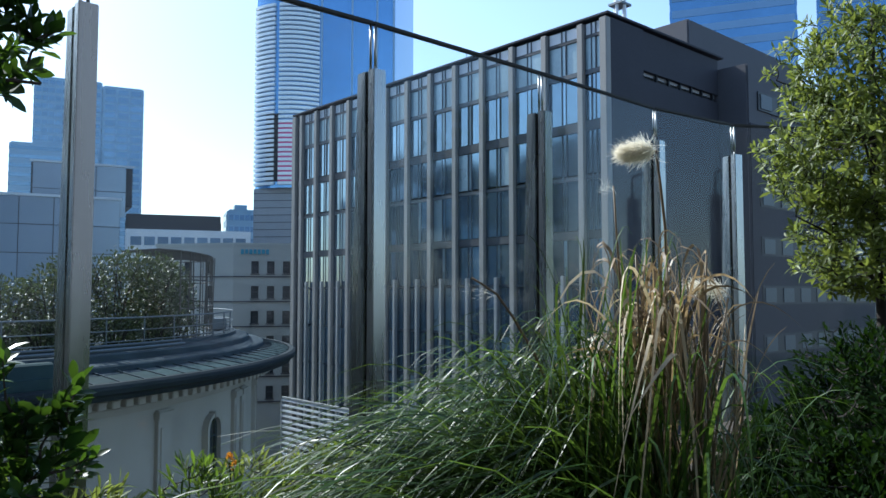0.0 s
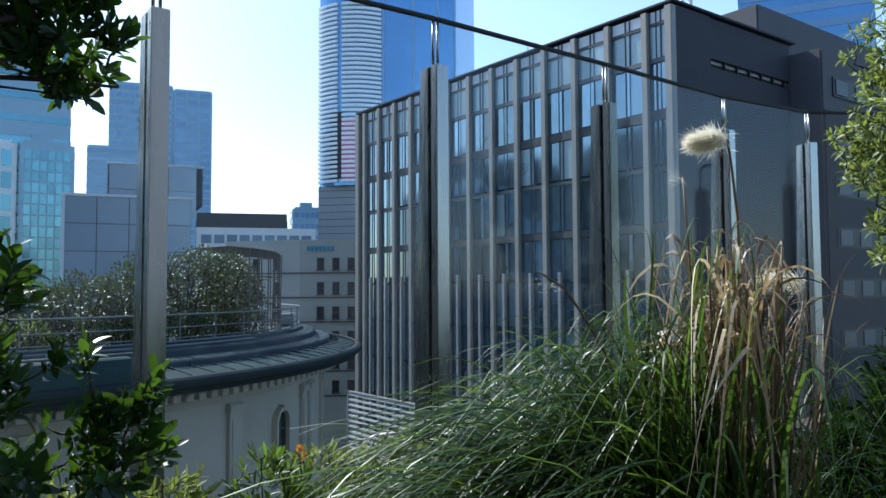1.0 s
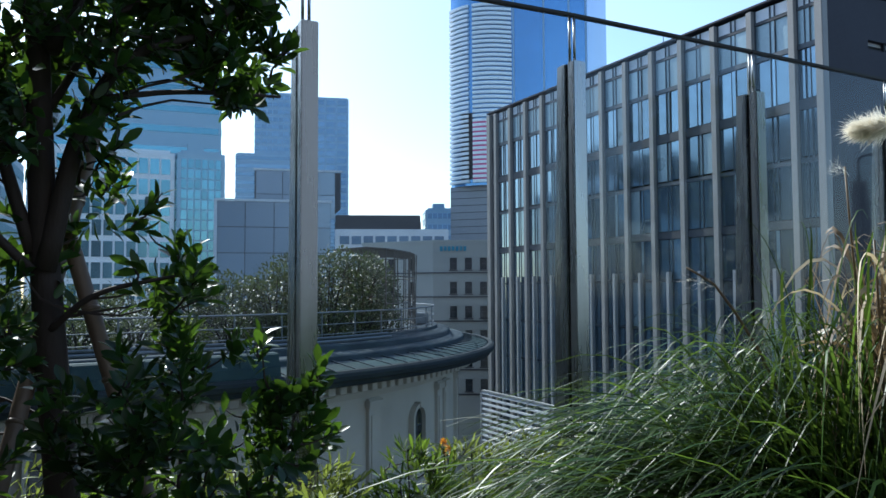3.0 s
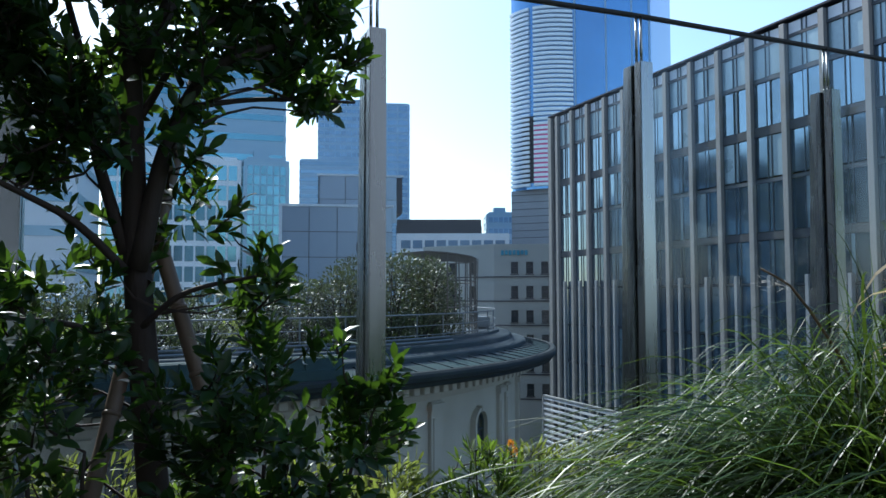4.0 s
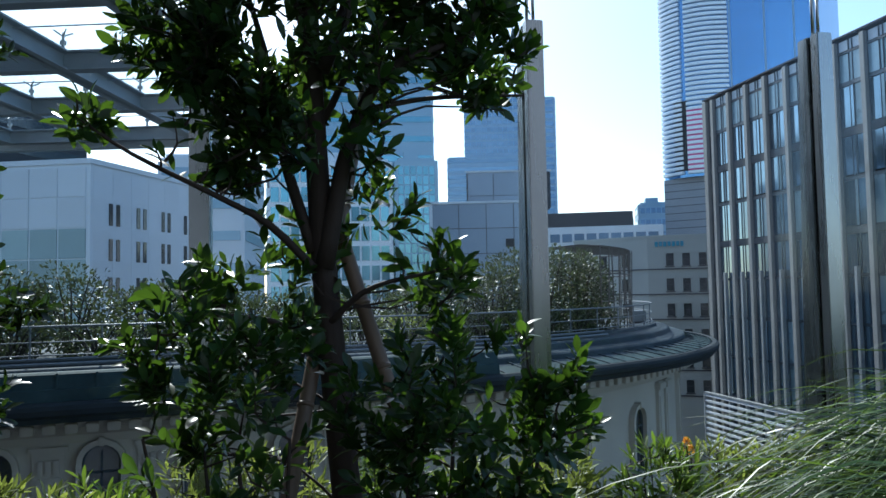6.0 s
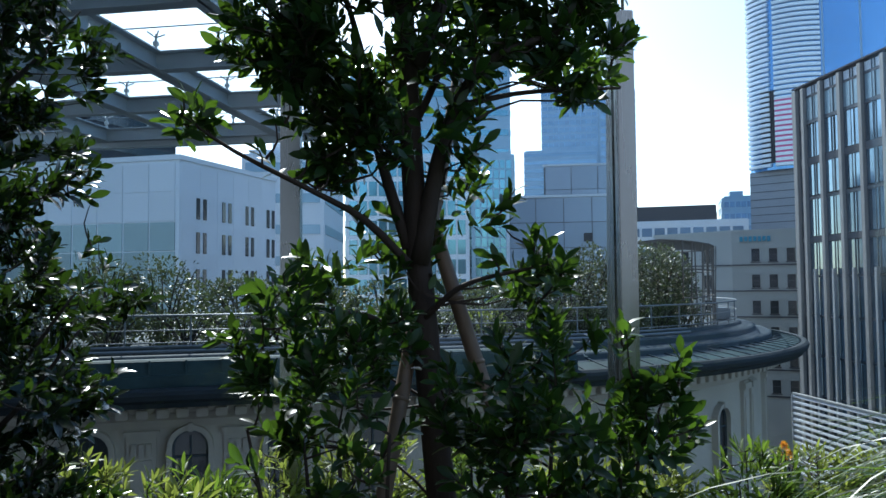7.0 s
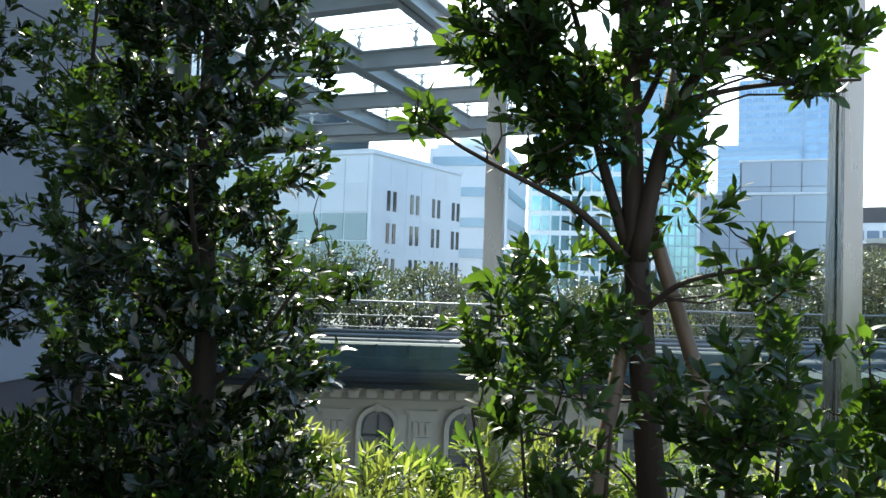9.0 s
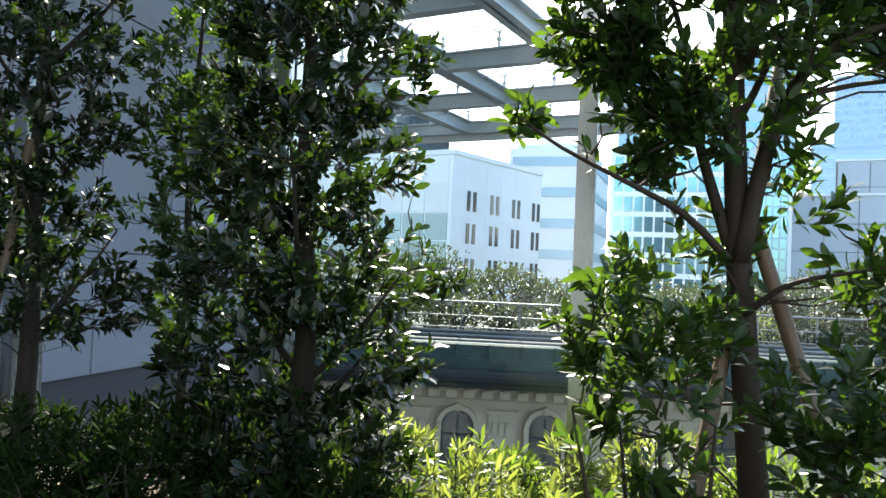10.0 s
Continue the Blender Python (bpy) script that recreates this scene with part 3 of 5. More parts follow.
for k in range(6):
    z = 4.75 - k * 3.05
    for c in range(4):
        m = on_face(beige_pts[0], beige_pts[1], 2.6 + c * 1.9, 0.02) @ pose(0, 0, z)
        for me in (win_me, sill_me, hood_me, mid_me):
            piece(me.name.split(".")[0], me, beige, m)
    part("ledge", boxes((0.0, 8.7, -0.12, 0.0, z - 1.22, z - 1.08)), M_LIGHTCLAD, beige).matrix_basis = on_face(beige_pts[0], beige_pts[1], 0, 0.0)
    for c in range(3):
        m = on_face(beige_pts[3], beige_pts[0], 1.4 + c * 3.0, 0.02) @ pose(0, 0, z)
        for me in (win_me, sill_me, hood_me):
            piece(me.name.split(".")[0], me, beige, m)
    part("ledge", boxes((0.0, 10.5, -0.12, 0.0, z - 1.22, z - 1.08)), M_LIGHTCLAD, beige).matrix_basis = on_face(beige_pts[3], beige_pts[0], 0, 0.0)
sign = thing("roof_sign", "teal sign lettering shown as plain bars on beige wall", "sign")
for k in range(7):
    part("bar", boxes((0.9 + k * 0.5, 1.26 + k * 0.5, -0.16, -0.02, 6.35 + 0.05 * (k % 2), 6.95)), M_SIGN, sign).matrix_basis = on_face(beige_pts[0], beige_pts[1], 0, 0.02)

white_pts = [(-13.0, 50.0), (-7.8, 61.0), (-20, 68), (-27, 55)]
white = outline_building("stone_hall", "white tiled building with pairs of narrow dark windows", white_pts, -28, 10.2, M_WHITETILE)
nar_me = box_mesh("window", M_DARKWIN, (-0.2, 0.2, -0.04, 0.06, -0.75, 0.75), 0.02)
for k, z in enumerate((7.0, 4.6, 2.0)):
    for c in range(4):
        for d in (-0.38, 0.38):
            piece("window", nar_me, white, on_face(white_pts[0], white_pts[1], 2.4 + c * 3.0 + d, 0.02) @ pose(0, 0, z))
til_me = box_mesh("tile", M_WHITETILE, (-0.97, 0.97, -0.06, 0.02, -0.97, 0.97), 0.02)
pan_me = box_mesh("window", M_BLIND, (-0.97, 0.97, -0.05, 0.02, -0.97, 0.97), 0.02)
for k in range(7):
    for c in range(7):
        piece("tile" if k < 2 else "window", til_me if k < 2 else pan_me, white, on_face(white_pts[3], white_pts[0], 1.3 + c * 2.05, 0.0) @ pose(0, 0, 9.0 - k * 2.02))
    for c in range(5):
        piece("tile", til_me, white, on_face(white_pts[0], white_pts[1], 1.2 + c * 2.0, -0.045) @ pose(0, 0, 9.0 - k * 2.02))
tower_block("office_block", "white office block with long window bands", (-16, 96), (-5.5, 95), 20, -28, 18.6, M_WHITETILE, M_PALEBLUE, 4.0, 0, 0.3)
tower_block("office_block", "pale office block behind the roof garden", (-34, 110), (-17, 104), 20, -28, 15.5, M_PALEBLUE, M_TEALGLASS, 4.0, 0, 0.4)

tower_block("office_block", "dark office block mirrored in the glass across the street", (-66, 128), (-42, 116), 20, -28, 30, M_CHARCOAL, M_DARKWIN, 4.0, 0, 0.4)
tower_block("office_block", "dark office block mirrored in the glass across the street", (-96, 176), (-60, 160), 20, -28, 40, M_CHARCOAL, M_DARKWIN, 4.0, 0, 0.4)

tower_block("office_block", "dark office block mirrored in the glass across the street", (-72, 112), (-60, 76), 20, -28, 33, M_CHARCOAL, M_DARKWIN, 4.0, 0, 0.4)
tower_block("office_block", "dark office block mirrored in the glass across the street", (-52, 72), (-44, 48), 16, -28, 24, M_CHARCOAL, M_DARKWIN, 4.0, 0, 0.4)

# metal-clad roof block behind the garden
block = thing("plant_room", "grey metal panel block with large square panels", "building")
block.matrix_basis = pose(11.5, 59.6, 0, 0, 0, -13.5)
part("core", boxes((0.1, 9.2, 0.12, 8, -10, 8.7), (3.0, 10.5, 4.25, 10, 8.7, 11.9)), M_SPANDREL, block)
pm = box_mesh("panel", M_METALPANEL, (0.03, 2.27, -0.04, 0.1, 0.03, 2.09), 0.012)
for r in range(5):
    for c in range(4):
        piece("panel", pm, block, pose(c * 2.3, 0.1, 6.62 - r * 2.12))
for r in range(2):
    for c in range(3):
        piece("panel", pm, block, pose(3.1 + c * 2.3, 4.2, 9.85 - r * 2.1))
part("end_trim", boxes((-0.15, 0.1, -0.05, 8, -4, 8.85), (-0.15, 9.3, -0.08, 0.12, 8.72, 8.9), (2.9, 10.6, 4.05, 4.25, 11.95, 12.1)), M_WHITE, block, "pale edge trim")
part("vent", boxes((6.2, 6.9, -0.1, 0.08, 5.0, 5.7), bevel=0.02), M_CHARCOAL, block, "small dark square vent")


# ---- old stone building with rounded corner ----
CORNER, RR, SLANT, FRONT = Vector((-0.2, 33.1)), 18.7, radians(10), 40.0


def edge_points(inset, arc_steps=40):
    """The plan outline of the roof edge, moved inwards: a straight front, then the round corner."""
    r = RR - inset
    start = CORNER + Vector((math.sin(SLANT), -math.cos(SLANT))) * r
    pts = [start - Vector((math.cos(SLANT), math.sin(SLANT))) * FRONT]
    for i in range(arc_steps + 1):
        a = SLANT + (math.pi / 2 - SLANT) * i / arc_steps
        pts.append(CORNER + Vector((math.sin(a), -math.cos(a))) * r)
    pts.append(pts[-1] + Vector((0, 38)))
    return pts


def swept(profile):
    """A moulding: profile of (inset, z), closed, run along the roof edge."""
    bm = bmesh.new()
    lines = [[bm.verts.new((p.x, p.y, z)) for p in edge_points(i)] for i, z in profile]
    k = len(lines)
    for j in range(k):
        a, b = lines[j], lines[(j + 1) % k]
        for i in range(len(a) - 1):
            bm.faces.new((a[i], a[i + 1], b[i + 1], b[i]))
    bm.faces.new([l[0] for l in lines])
    bm.faces.new([l[-1] for l in lines][::-1])
    bmesh.ops.recalc_face_normals(bm, faces=bm.faces)
    return bm


def at_edge(s, inset):
    """A frame on the edge, s metres past the start of the round corner, or before it on the straight front."""
    r = RR - inset
    a = SLANT + max(0.0, s) / r
    p = CORNER + Vector((math.sin(a), -math.cos(a))) * r + Vector((math.cos(SLANT), math.sin(SLANT))) * min(0.0, s)
    return pose(p.x, p.y, 0, 0, 0, math.degrees(a))


def at_angle(deg, inset):
    return at_edge(radians(deg - 10) * (RR - inset), inset)


old = thing("stone_building", "old limestone building with rounded corner, arched windows and lead roof", "building")
part("wall", swept([(1.7, -28), (1.7, -1.2), (5.0, -1.2), (5.0, -28)]), M_LIMESTONE, old)
part("cove", swept([(0.75, -1.14), (1.0, -1.25), (1.06, -1.36), (1.3, -1.42), (1.55, -1.6), (1.62, -1.78), (1.75, -1.8), (1.75, -1.08)]), M_LIMESTONE, old, "moulded stone cove under the gutter")
part("string_course", swept([(1.56, -4.9), (1.56, -5.2), (1.75, -5.25), (1.75, -4.85)]), M_LIMESTONE, old)
part("cornice", swept([(0.12, -0.70), (0.03, -0.76), (0.0, -0.84), (0.03, -0.95), (0.14, -1.02), (0.2, -1.13), (0.8, -1.15), (0.8, -0.8), (0.3, -0.76), (0.26, -0.70)]), M_GUTTER, old, "dark rounded roof edge gutter", smooth=False)
part("roof", swept([(0.24, -0.74), (1.28, -0.56), (1.3, -0.44), (1.36, -0.40), (1.86, -0.34), (1.88, -0.2), (1.94, -0.16), (2.4, -0.12), (2.42, -0.02), (2.7, 0.0), (2.72, -0.16), (16.5, -0.18), (16.5, -0.9), (0.9, -0.92)]), M_SLATE, old, "stepped grey lead roof")
part("roof_band", swept([(0.34, -0.718), (0.95, -0.612), (0.95, -0.6), (0.34, -0.706)]), M_COPPER, old, "dark green copper band on the lead roof")
front_band = []
for o, z in ((0.26, -0.78), (0.3, -0.46), (0.34, -0.44), (0.42, -0.16), (0.5, -0.12), (0.7, -0.12), (0.7, -0.78)):
    front_band.append([at_edge(s, o) @ Vector((0, 0, z)) for s in (-38.0, -0.01, 0.6, 1.2, 1.8)])
bm = bmesh.new()
rings = [[bm.verts.new(p) for p in row] for row in front_band]
for j, row in enumerate(rings):
    nxt = rings[(j + 1) % len(rings)]
    for i in range(4):
        bm.faces.new((row[i], row[i + 1], nxt[i + 1], nxt[i]))
bm.faces.new([r[0] for r in rings])
bm.faces.new([r[-1] for r in rings][::-1])
bmesh.ops.recalc_face_normals(bm, faces=bm.faces)
part("attic_band", bm, M_COPPER, old, "green copper band above the gutter")
lap = box_mesh("band_seam", M_COPPER, (-0.02, 0.02, -0.03, 0.05, -0.7, -0.13))
for k in range(30):
    piece("band_seam", lap, old, at_edge(-21.0 + k * 0.75, 0.36))
den = box_mesh("dentil", M_LIMESTONE, (-0.13, 0.13, -0.14, 0.1, -1.45, -1.26), 0.02)
for k in range(92):
    piece("dentil", den, old, at_edge(-16.0 + k * 0.42, 1.0))
seam = box_mesh("roof_seam", M_SLATE, (-0.03, 0.03, 0.0, 1.04, -0.02, 0.035))
for k in range(64):
    piece("roof_seam", seam, old, at_edge(-22.0 + k * 0.75, 0.26) @ pose(0, 0, -0.735, 9.8, 0, 0))


def arch_outline(half, z0, zs, steps=10):
    return [(-half, z0), (half, z0)] + [(half * math.cos(math.pi * i / steps), zs + half * math.sin(math.pi * i / steps)) for i in range(steps + 1)]


def arch_solid(outer, inner, y0, y1):
    """An arch ring between two outlines, or a filled pane with no inner one."""
    bm = bmesh.new()
    f = [bm.verts.new((x, y0, z)) for x, z in outer]
    b = [bm.verts.new((x, y1, z)) for x, z in outer]
    k = len(outer)
    for i in range(k):
        bm.faces.new((f[i], f[(i + 1) % k], b[(i + 1) % k], b[i]))
    if inner is None:
        bm.faces.new(f)
        bm.faces.new(b[::-1])
    else:
        fi = [bm.verts.new((x, y0, z)) for x, z in inner]
        bi = [bm.verts.new((x, y1, z)) for x, z in inner]
        for i in range(k):
            bm.faces.new((f[i], fi[i], fi[(i + 1) % k], f[(i + 1) % k]))
            bm.faces.new((fi[i], bi[i], bi[(i + 1) % k], fi[(i + 1) % k]))
    bmesh.ops.recalc_face_normals(bm, faces=bm.faces)
    return bm


def arched_window(m, first=[None]):
    if first[0] is None:
        w = part("arched_window", arch_solid(arch_outline(0.4, -3.9, -2.25), None, -0.01, 0.05), M_DARKWIN, old, "dark arched window pane")
        part("surround", arch_solid(arch_outline(0.52, -4.1, -2.25), arch_outline(0.4, -3.9, -2.25), -0.2, 0.05), M_LIMESTONE, w, "carved stone arch surround")
        part("inner_frame", arch_solid(arch_outline(0.4, -3.9, -2.25), arch_outline(0.35, -3.84, -2.25), -0.06, 0.03), M_SLATE, w)
        part("glazing_bar", boxes((-0.025, 0.025, -0.05, 0.02, -3.9, -2.0), (-0.37, 0.37, -0.05, 0.02, -2.5, -2.45), (-0.37, 0.37, -0.05, 0.02, -3.2, -3.15)), M_SLATE, w)
        part("keystone", boxes((-0.07, 0.07, -0.23, 0.05, -1.88, -1.68), bevel=0.02), M_LIMESTONE, w)
        w.matrix_basis = m
        first[0] = w
        return w
    return copy_thing(first[0], m)


for k in range(12):
    s0 = -7.45 + (k - 8) * 2.14
    arched_window(at_edge(s0, 1.7))
    pnl = part("carved_panel", boxes((-0.33, 0.33, -0.05, 0.05, -3.9, -1.86), (-0.24, 0.24, -0.09, 0.0, -3.7, -2.5), *[(-0.22 + j * 0.16, -0.1 + j * 0.16, -0.11, 0.0, -2.42, -2.12) for j in range(3)],
                                     (-0.4, 0.4, -0.1, 0.05, -1.94, -1.84), bevel=0.012), M_LIMESTONE, old)
    pnl.matrix_basis = at_edge(s0 + 1.07, 1.7)
arched_window(at_angle(39.4, 1.7) @ pose(0, 0, -0.62))
arched_window(at_angle(66, 1.7) @ pose(0, 0, -0.62))
for ang in (30.5, 46.5, 49.5, 59):
    pnl = part("corner_pier", boxes((-0.3, 0.3, -0.12, 0.05, -9, -1.85), (-0.36, 0.36, -0.2, 0.05, -2.12, -1.9), (-0.2, 0.2, -0.15, 0.0, -8.5, -2.35), bevel=0.015), M_LIMESTONE, old)
    pnl.matrix_basis = at_angle(ang, 1.7)

# roof garden rail
roof_rail = thing("roof_rail", "galvanised guard rail with three bars round the roof garden", "railing", m=pose(0, 0, -0.02))
for z, r in ((0.12, 0.016), (0.42, 0.016), (0.78, 0.026)):
    bm = bmesh.new()
    pts = [(p.x, p.y, z) for p in edge_points(2.55, 24)]
    tube(bm, pts, [r] * len(pts), 6)
    part("bar", bm, M_RAIL, roof_rail, smooth=True)
rp = bmesh.new()
tube(rp, [(0, 0, 0), (0, 0, 0.78)], [0.024, 0.024], 6)
rp_me = bpy.data.meshes.new("rail_post")
rp.to_mesh(rp_me)
rp.free()
rp_me.materials.append(M_RAIL)
for k in range(24):
    piece("rail_post", rp_me, roof_rail, at_edge(-21.0 + k * 1.5, 2.55))
for k, (z, r) in enumerate(((0.09, 0.05), (0.2, 0.035))):
    bm = bmesh.new()
    pts = [(p.x, p.y, z) for p in edge_points(2.2 + 0.12 * k, 24)]
    tube(bm, pts[:10], [r] * 10, 6)
    tagged(part("roof_pipe", bm, M_RAIL), "grey pipe running along the lead roof edge", "pipe").location.z = -0.18

# slatted screen round the planting
screen = thing("slatted_screen", "brown slatted trellis cage round rooftop planting", "trellis", m=pose(0, 0, -0.16))
sl = box_mesh("slat", M_WIRE, (-0.022, 0.022, -0.02, 0.02, 0, 3.1))
for k in range(15):
    piece("slat", sl, screen, at_edge(9.0 + k * 0.67, 3.35) @ pose(0, 0, 0, (0, 1.5, -1, 0.5, 2, -1.5, 0)[k % 7]))
for k in range(3):
    piece("slat", sl, screen, at_edge(18.4, 3.75 + k * 0.9))
for z in (0.12, 1.1, 2.1, 3.08):
    bm = bmesh.new()
    pts = [tuple(at_edge(9.0 + k * 0.45, 3.35).translation + Vector((0, 0, z))) for k in range(22)] + [tuple(at_edge(18.4, 3.7 + 0.4 * k).translation + Vector((0, 0, z))) for k in range(6)]
    tube(bm, pts, [0.025] * len(pts), 5)
    part("hoop", bm, M_WIRE, screen)
bm = bmesh.new()
for k in range(14):
    m = at_edge(9.2 + k * 0.68, 3.35)
    tube(bm, [m @ Vector((0, 0, 3.08)), m @ Vector((0.1, 0.9, 3.16)), m @ Vector((0.0, 2.2, 3.08))], [0.03, 0.03, 0.03], 5)
part("top_hoop", bm, M_WIRE, screen)
lamp_box = thing("roof_unit", "small grey metal roof unit beside the rail", "roof unit", m=at_edge(17.4, 2.95) @ pose(0, 0, -0.17))
part("casing", boxes((-0.6, 0.6, -0.3, 0.3, 0.08, 0.55), bevel=0.03), M_RAIL, lamp_box)
for sx in (-0.45, 0.45):
    part("foot", boxes((sx - 0.05, sx + 0.05, -0.28, 0.28, 0, 0.08)), M_FRAME, lamp_box)


# ---- glass canopy ----
canopy = thing("glass_canopy", "steel beam canopy with glass roof panes on spider fittings", "canopy")
canopy.matrix_basis = pose(-2.25, 8.4, 5.35, 0, 0, -15)
U0, U1, B0 = -8.0, 7.0, -9.6
I_BEAM = lambda L, h, w: [(-w / 2, w / 2, 0, L, h / 2 - 0.03, h / 2), (-w / 2, w / 2, 0, L, -h / 2, -h / 2 + 0.03), (-0.02, 0.02, 0, L, -h / 2, h / 2)]
for b in (0.0, -2.3, -4.6, -6.9):
    o = part("main_beam", boxes(*I_BEAM(U1 - U0, 0.34, 0.3)), M_CANOPY, canopy)
    o.matrix_basis = pose(b, U0, 0)
cross = boxes((B0, 0.1, -0.12, 0.12, 0.135, 0.165), (B0, 0.1, -0.12, 0.12, -0.165, -0.135), (B0, 0.1, -0.018, 0.018, -0.165, 0.165))
cross_me = bpy.data.meshes.new("cross_beam")
cross.to_mesh(cross_me)
cross.free()
cross_me.materials.append(M_CANOPY)
us = [U1 - 0.1 - 2.85 * k for k in range(6)]
for u in us:
    piece("cross_beam", cross_me, canopy, pose(0, u, 0))
part("end_beam", boxes((B0, 0.15, U1 - 0.08, U1 + 0.15, -0.32, 0.2), bevel=0.01), M_CANOPY, canopy)
sp = bmesh.new()
tube(sp, [(0, 0, 0.16), (0, 0, 0.5)], [0.03, 0.022], 8)
tube(sp, [(0, 0, 0.3), (0, 0, 0.36)], [0.055, 0.055], 8)
for dx, dy in ((1, 1), (1, -1), (-1, 1), (-1, -1)):
    tube(sp, [(0, 0, 0.44), (dx * 0.11, dy * 0.11, 0.52)], [0.016, 0.014], 6)
sp_me = bpy.data.meshes.new("spider_fitting")
sp.to_mesh(sp_me)
sp.free()
sp_me.materials.append(M_CANOPY)
gp = box_mesh("roof_pane", M_ROOFGLASS, (-1.135, 1.135, -1.41, 1.41, 0.53, 0.545))
for i, u in enumerate(us):
    for b in (0.0, -1.15, -2.3, -3.45, -4.6, -5.75, -6.9):
        piece("spider_fitting", sp_me, canopy, pose(b, u, 0))
    for b in (-1.15, -3.45, -5.75):
        if i:
            o = piece("roof_pane", gp, canopy, pose(b, u + 1.425, 0))
            o.visible_shadow = False
for u in (us[0] - 1.4, us[1] - 1.4, us[2] - 1.4, us[3] - 1.4):
    bm = bmesh.new()
    tube(bm, [(B0, u, 0.1), (0, u, 0.1)], [0.012, 0.012], 5)
    part("tie_rod", bm, M_CANOPY, canopy)


# ---- plants ----
rng = np.random.default_rng(7)


def ribbon_mesh(name, verts, faces, material, parent, label="", stuff=False):
    me = bpy.data.meshes.new(name)
    me.from_pydata(verts, [], faces)
    me.materials.append(material)
    for f in me.polygons:
        f.use_smooth = True
    ob = new(name, me)
    ob.parent = parent
    if label:
        ob["label"] = label
    if stuff:
        ob["kind"] = "stuff"
    return ob


def unit(a):
    return a / np.maximum(np.linalg.norm(a, axis=-1, keepdims=True), 1e-9)


def leaf_mesh(name, pos, axis, up, length, ratio, material, parent, label="", curl=0.18):
    """Many leaves in one mesh: pointed ovals with a fold along the middle and a curled tip."""
    n = len(pos)
    axis = unit(axis)
    side = unit(np.cross(axis, up))
    nrm = np.cross(side, axis)
    rows = ((0.0, 0.0), (0.22, 0.62), (0.58, 1.0), (0.85, 0.6), (1.0, 0.0))
    vs, idx = [], []
    for t, w in rows:
        mid = pos + axis * (length * t)[:, None] - nrm * (length * curl * t * t)[:, None]
        half = (length * ratio * 0.5 * w)[:, None]
        if w == 0:
            idx.append((len(vs),))
            vs.append(mid)
        else:
            idx.append((len(vs), len(vs) + 1, len(vs) + 2))
            lift = nrm * half * 0.28
            vs += [mid - side * half + lift, mid, mid + side * half + lift]
    k = len(vs)
    verts = np.stack(vs, axis=1).reshape(-1, 3)
    base = np.arange(n) * k
    fs = []
    for a, b in zip(idx, idx[1:]):
        if len(a) == 1:
            fs += [(a[0], b[0], b[1]), (a[0], b[1], b[2])]
        elif len(b) == 1:
            fs += [(a[0], b[0], a[1]), (a[1], b[0], a[2])]
        else:
            fs += [(a[0], b[0], b[1], a[1]), (a[1], b[1], b[2], a[2])]
    faces = []
    for f in fs:
        faces += (base[:, None] + np.array(f)).tolist()
    return ribbon_mesh(name, verts.tolist(), faces, material, parent, label)


def sprig_leaves(tips, axes, per, length, spread=0.95, run=0.07):
    """Leaves in a spiral round the end of each twig."""
    pos, ax, up, ln = [], [], [], []
    for tip, a in zip(tips, axes):
        a = a / np.linalg.norm(a)
        u = np.cross(a, (0.3, 0.2, 0.9))
        u /= np.linalg.norm(u)
        v = np.cross(a, u)
        k = int(rng.integers(per - 2, per + 3))
        ph = rng.uniform(0, 6.28)
        for i in range(k):
            th = ph + i * 2.4
            out = u * math.cos(th) + v * math.sin(th)
            sp = spread * rng.uniform(0.55, 1.15) * (1.1 - 0.6 * i / k)
            d = a * math.cos(sp) + out * math.sin(sp) + rng.normal(0, 0.08, 3)
            pos.append(tip - a * run * (1 - i / k) + out * 0.002)
            ax.append(d)
            up.append(a + rng.normal(0, 0.25, 3) + np.array((0, 0, 0.3)))
            ln.append(length * rng.uniform(0.65, 1.2) * (0.75 + 0.25 * math.sin(math.pi * (i + 0.5) / k)))
    return np.array(pos), np.array(ax), np.array(up), np.array(ln)


def blob_points(blobs, clump=6.5, gap=-0.05):
    """Twig ends within rounded masses, left out where the crown has gaps."""
    pts, axes = [], []
    seed = Vector((rng.uniform(0, 50), rng.uniform(0, 50), rng.uniform(0, 50)))
    for c, r, n in blobs:
        c, r = np.array(c, float), np.array(r, float)
        for _ in range(n):
            d = unit(rng.normal(0, 1, 3))
            q = d * rng.uniform(0.25, 1) ** 0.5
            if noise.noise(Vector(tuple(c + q * r)) * clump + seed) < gap:
                continue
            pts.append(c + q * r)
            axes.append(unit(q * np.array((1, 1, 0.7)) + np.array((0, 0, 0.45)) + rng.normal(0, 0.25, 3)))
    return np.array(pts), np.array(axes)


